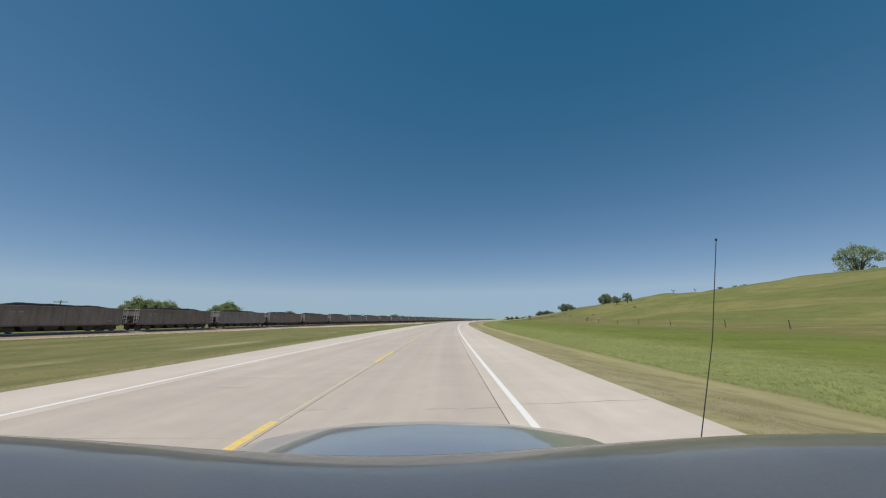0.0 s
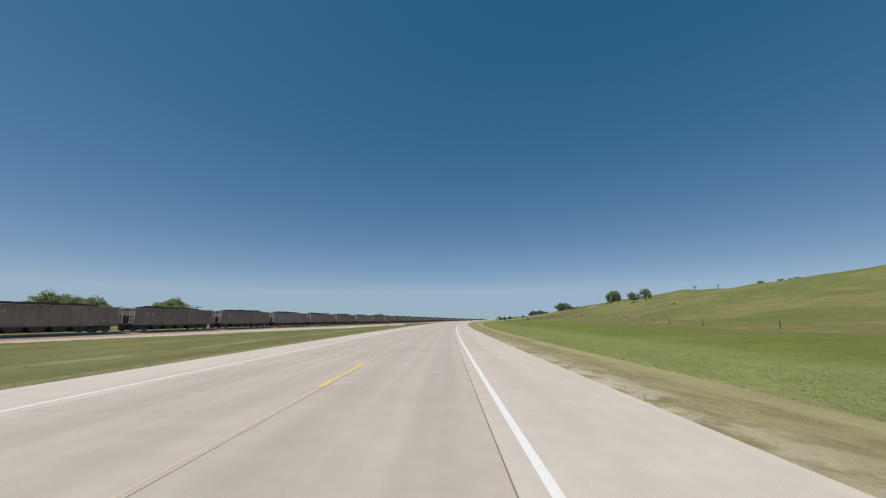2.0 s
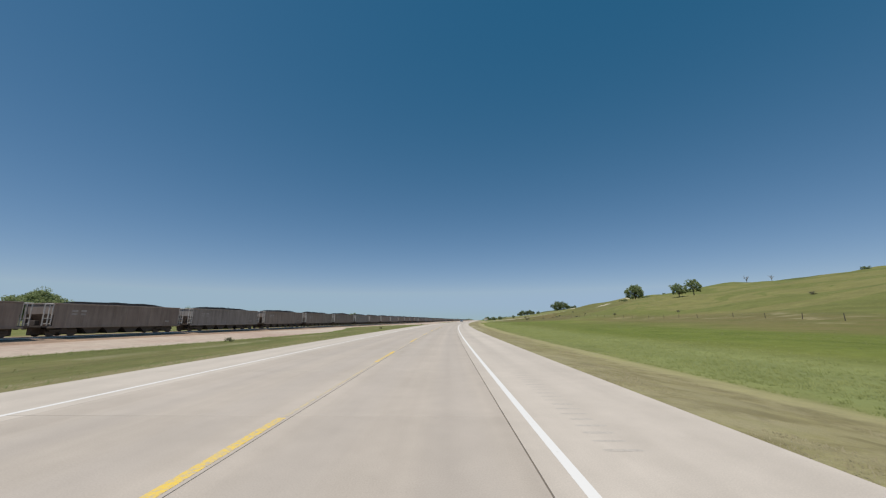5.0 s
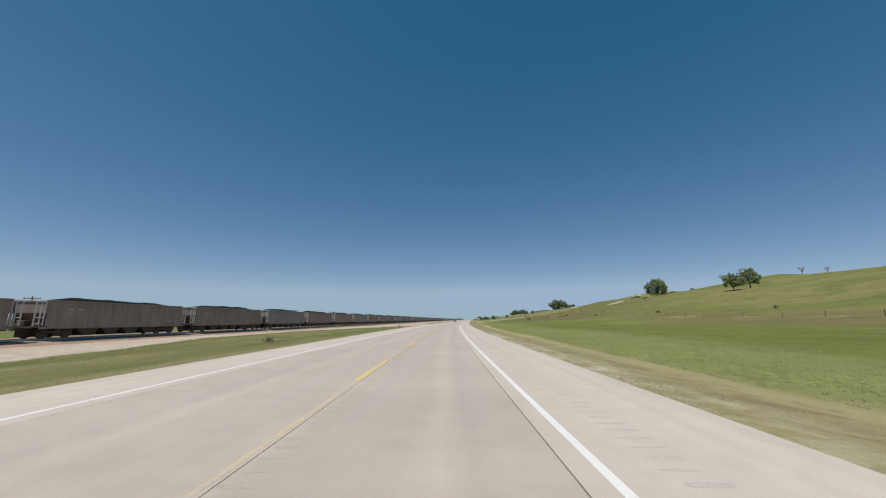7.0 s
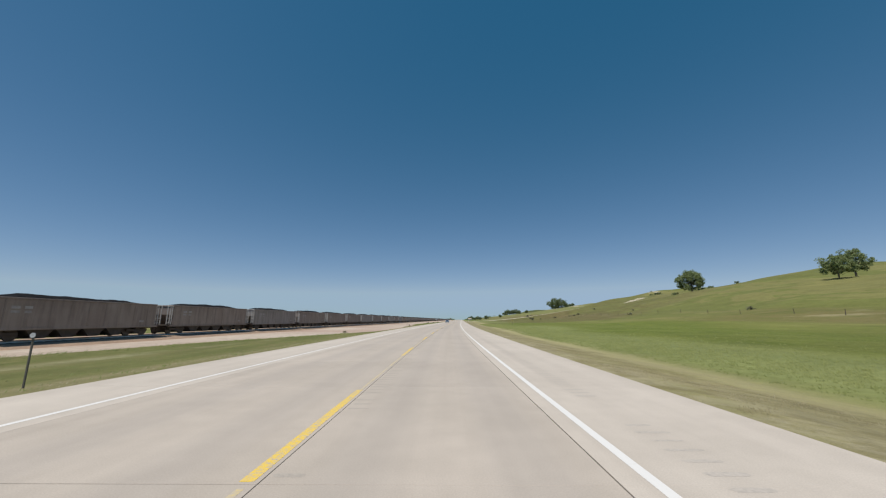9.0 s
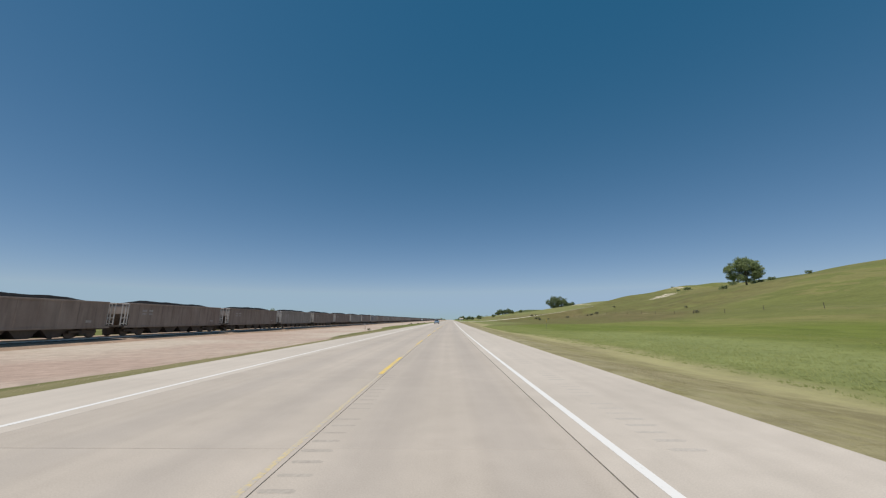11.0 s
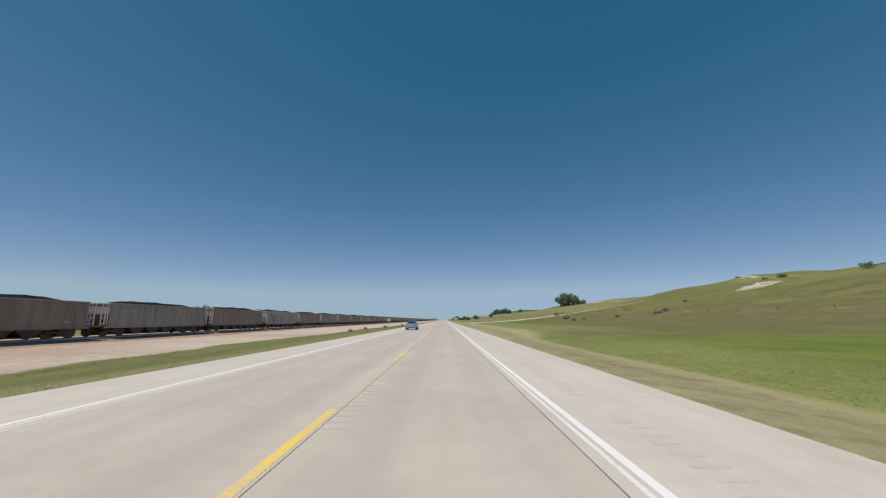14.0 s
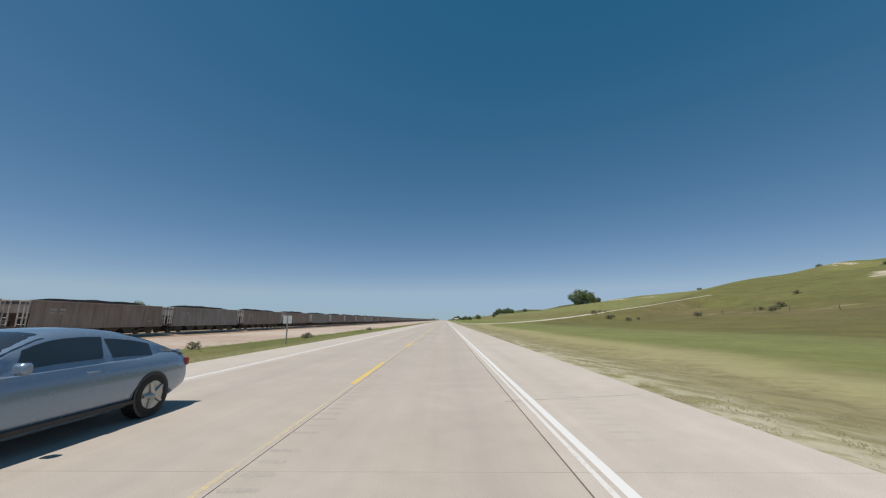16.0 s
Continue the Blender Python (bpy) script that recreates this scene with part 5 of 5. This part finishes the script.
grass("ditch_grass", "short green grass in the roadside ditch", 30000, ditch_pick, 0.03, 0.08, 0.02, M_DITCH, 1, (1.4, 3.0))
grass("tall_grass", "tall green grass at the edge of mowing", 36000, tall_pick, 0.05, 0.14, 0.014, M_FRINGE, 12, (1.0, 2.2))


def verge_pick(r):
    while True:
        s, d = r.uniform(-5, S_END), 6.62 + 3.6 * r.random() ** 1.6
        if noise.noise((s * 0.32, d * 0.7, 4.4)) + 0.6 * noise.noise((s * 1.1, d * 1.6, 1.7)) > 0.12:
            return s, d


grass("verge_grass", "dry clumps of mown grass beside the pavement", 26000, verge_pick, 0.012, 0.036, 0.016, M_STRAW, 2, (1.8, 3.2))


def left_pick(r):
    s = r.uniform(-5, S_END)
    while gravel_in(s) < 14.5:
        s = r.uniform(-5, S_END)
    lim = min(gravel_in(s) - 0.5, 26)
    return s, -(6.95 + max(lim - 6.95, 0.3) * r.random() ** 1.2)


grass("ditch_grass", "green grass between the highway and railway", 16000, left_pick, 0.03, 0.08, 0.018, M_BLADE, 4)


def fringe_pick(r):
    s = r.uniform(-5, 520)
    while gravel_in(s) < 14.5:
        s = r.uniform(-5, 520)
    return s, -(gravel_in(s) - 0.5 - abs(r.normal(0, 0.9)) + 0.8 * noise.noise((s * 0.2, 0, 3)))


grass("tall_grass", "tall green tufts along the gravel edge", 7000, fringe_pick, 0.08, 0.22, 0.014, M_BLADE, 14)

grass("verge_grass", "dry grass scattered beside the pavement", 6000, lambda r: (r.uniform(-5, S_END), -(6.85 + 5 * r.random() ** 2)), 0.02, 0.06, 0.016, M_STRAW, 5)

# grass heads and tussocks on the hillside
grass("hill_grass", "olive tussocks of grass on the hillside", 6000, lambda r: (r.uniform(0, 640), 26 + 150 * r.random() ** 1.4), 0.04, 0.1, 0.045, M_BLADE, 6)
grass("hill_grass", "dry straw tussocks of grass on the hillside", 2000, lambda r: (r.uniform(0, 640), 60 + 150 * r.random() ** 1.3), 0.04, 0.1, 0.045, M_STRAW, 7)

# ---- concrete slabs of the highway ----
BANDS = [("shoulder_slab", L_EDGE, -4.154, M_SHOULDER), ("lane_slab", -4.146, MIDDLE - 0.005, M_SLAB), ("lane_slab", MIDDLE + 0.005, JOINT - 0.009, M_SLAB), ("shoulder_slab", JOINT + 0.009, R_EDGE, M_SHOULDER)]
SLAB = 5.0


def slab_mesh(d0, d1, name, material):
    h, g, b = SLAB / 2, 0.004, 0.003
    mid = (d0 + d1) / 2
    a0, a1 = d0 - mid, d1 - mid
    cols = np.linspace(a0 + b, a1 - b, 9)
    verts, lat = [], []
    for y in (-h + g + b, h - g - b):
        for a in cols:
            verts.append((a, y, 0.0))
            lat.append(abs(a + mid))
    n = len(cols)
    faces = [(i, i + 1, n + i + 1, n + i) for i in range(n - 1)]
    k = len(verts)
    verts += [(a0, -h + g, -b), (a1, -h + g, -b), (a1, h - g, -b), (a0, h - g, -b), (a0, -h + g, -0.04), (a1, -h + g, -0.04), (a1, h - g, -0.04), (a0, h - g, -0.04)]
    lat += [abs(mid)] * 8
    faces += [(k, k + 1, *range(n - 1, -1, -1)), (k + 2, k + 3, *range(n, 2 * n)), (k + 1, k + 2, 2 * n - 1, n - 1), (k + 3, k, 0, n)]
    faces += [(k + 4, k + 5, k + 1, k), (k + 5, k + 6, k + 2, k + 1), (k + 6, k + 7, k + 3, k + 2), (k + 7, k + 4, k, k + 3)]
    me = bpy.data.meshes.new(name)
    me.from_pydata(verts, [], faces)
    me.materials.append(material)
    at = me.attributes.new("lat", "FLOAT", "POINT")
    at.data.foreach_set("value", lat)
    return me, mid


for nm, d0, d1, mt in BANDS:
    me, mid = slab_mesh(d0, d1, nm, mt)
    for k in range(75):
        s = -5 + SLAB * (k + 0.5)
        x, y = road_xy(s, mid)
        o = new(nm, me)
        o.parent = road
        o.matrix_basis = pose(x, y, 0.0, 0, 0, -math.degrees(heading(s)))
    # the rest of the pavement, behind the start and on to the horizon, slab after slab
    verts, faces, lat = [], [], []
    base_v = [v.co.copy() for v in me.vertices]
    base_f = [tuple(p.vertices) for p in me.polygons]
    base_l = [q.value for q in me.attributes["lat"].data]
    for k in list(range(-24, 0)) + list(range(75, 240)):
        s = -5 + SLAB * (k + 0.5)
        x, y = road_xy(s, mid)
        m = pose(x, y, 0.0, 0, 0, -math.degrees(heading(s)))
        n = len(verts)
        verts += [m @ v for v in base_v]
        faces += [tuple(n + i for i in p) for p in base_f]
        lat += base_l
    o = link_mesh("slabs", verts, faces, mt, road)
    at = o.data.attributes.new("lat", "FLOAT", "POINT")
    at.data.foreach_set("value", lat)
    tagged(o, kind="stuff")
    strip("far_pavement", d0, d1, 0.0, 1195, 5000, mt, road, 20.0)

# rumble strips in the shoulder and beside the centre joint, groove shade painted on flat
def rumble(name, mid, half, s0, s1, step, run, rest, seed, material, parts):
    """Flat darker patches for the shade in shallow cross-wise grooves, in runs, each with ragged, rounded ends."""
    rnd, v, f = random.Random(seed), [], []
    k, s = 0, s0
    while s < s1:
        s += step
        k += 1
        if k % (run + rest) >= run or rnd.random() < parts:
            continue
        h0, h1, ln = half * rnd.uniform(0.75, 1.1), half * rnd.uniform(0.75, 1.1), rnd.uniform(0.03, 0.055)
        n = len(v)
        for a, b in ((-ln, -h0 * 0.8), (-ln, h1 * 0.8), (-ln * 0.3, h1), (ln * 0.5, h1 * 0.95), (ln, h1 * 0.7), (ln, -h0 * 0.7), (ln * 0.4, -h0)):
            x, y = road_xy(s + a, mid + b)
            v.append((x, y, 0.0009))
        f.append(tuple(range(n, n + 7)))
    tagged(link_mesh(name, v, f, material, road), kind="stuff")


rumble("rumble_strip", 4.63, 0.24, 62, 560, 0.34, 20, 5, 2, M_RUMBLE, 0.08)
rumble("centre_rumble_strip", MIDDLE + 0.22, 0.2, 150, 560, 0.34, 30, 6, 3, M_RUMBLE_MID, 0.15)
# thin remains of older yellow paint along the centre joint
for k in range(0, 46):
    mark("old_centre_paint", MIDDLE - 0.14, MIDDLE - 0.07, 5.9 + 12.19 * k, 13.3 + 12.19 * k, M_YELLOW_OLD, 0.0012, 1.6)


# sealed cracks across the lanes
def crack(s, d0, d1, skew=0.0, wide=0.012):
    n = max(int(abs(d1 - d0) / 0.15), 3)
    v, f = [], []
    for i in range(n + 1):
        u = i / n
        w = wide * (0.6 + 0.8 * abs(noise.noise((s, u * 9, 2))))
        m = s + skew * u + 0.06 * noise.noise((s, u * 5, 0)) + 0.02 * noise.noise((s, u * 30, 1))
        for e in (-w, w):
            x, y = road_xy(m + e, d0 + (d1 - d0) * u)
            v.append((x, y, 0.0012))
    for i in range(n):
        f.append((2 * i, 2 * i + 1, 2 * i + 3, 2 * i + 2))
    return link_mesh("crack", v, f, M_CRACK, road)


for _s, _a, _b, _k in ((6.5, 0.1, 0.5, 0.03), (6.6, 0.75, 0.86, 0.02), (6.6, 2.2, 2.75, 0.02), (6.65, 2.9, 3.5, 0.05), (6.9, 3.7, 6.4, 0.5), (8.5, -2.6, -1.9, 0.1), (5.8, 1.53, 1.64, 0.8), (10.9, 1.5, 1.56, 0.8), (329.9, 0.15, 3.1, 0.05), (329.95, 0.2, 2.4, 0.04), (355.6, 3.7, 6.4, 0.6), (360, 0.1, 1.9, 0),
                       (438.2, 3.3, 6.2, 0.7), (118, 1.0, 1.8, 0.1), (119, 2.1, 2.5, 0.1), (240, -3.4, -0.6, 0.3), (186, 0.3, 3.5, 0.2), (286, -3.4, 3.3, 0.3), (408, -3.3, -1.2, 0.2), (64, 0.1, 3.3, 0.2)):
    crack(_s, _a, _b, _k)
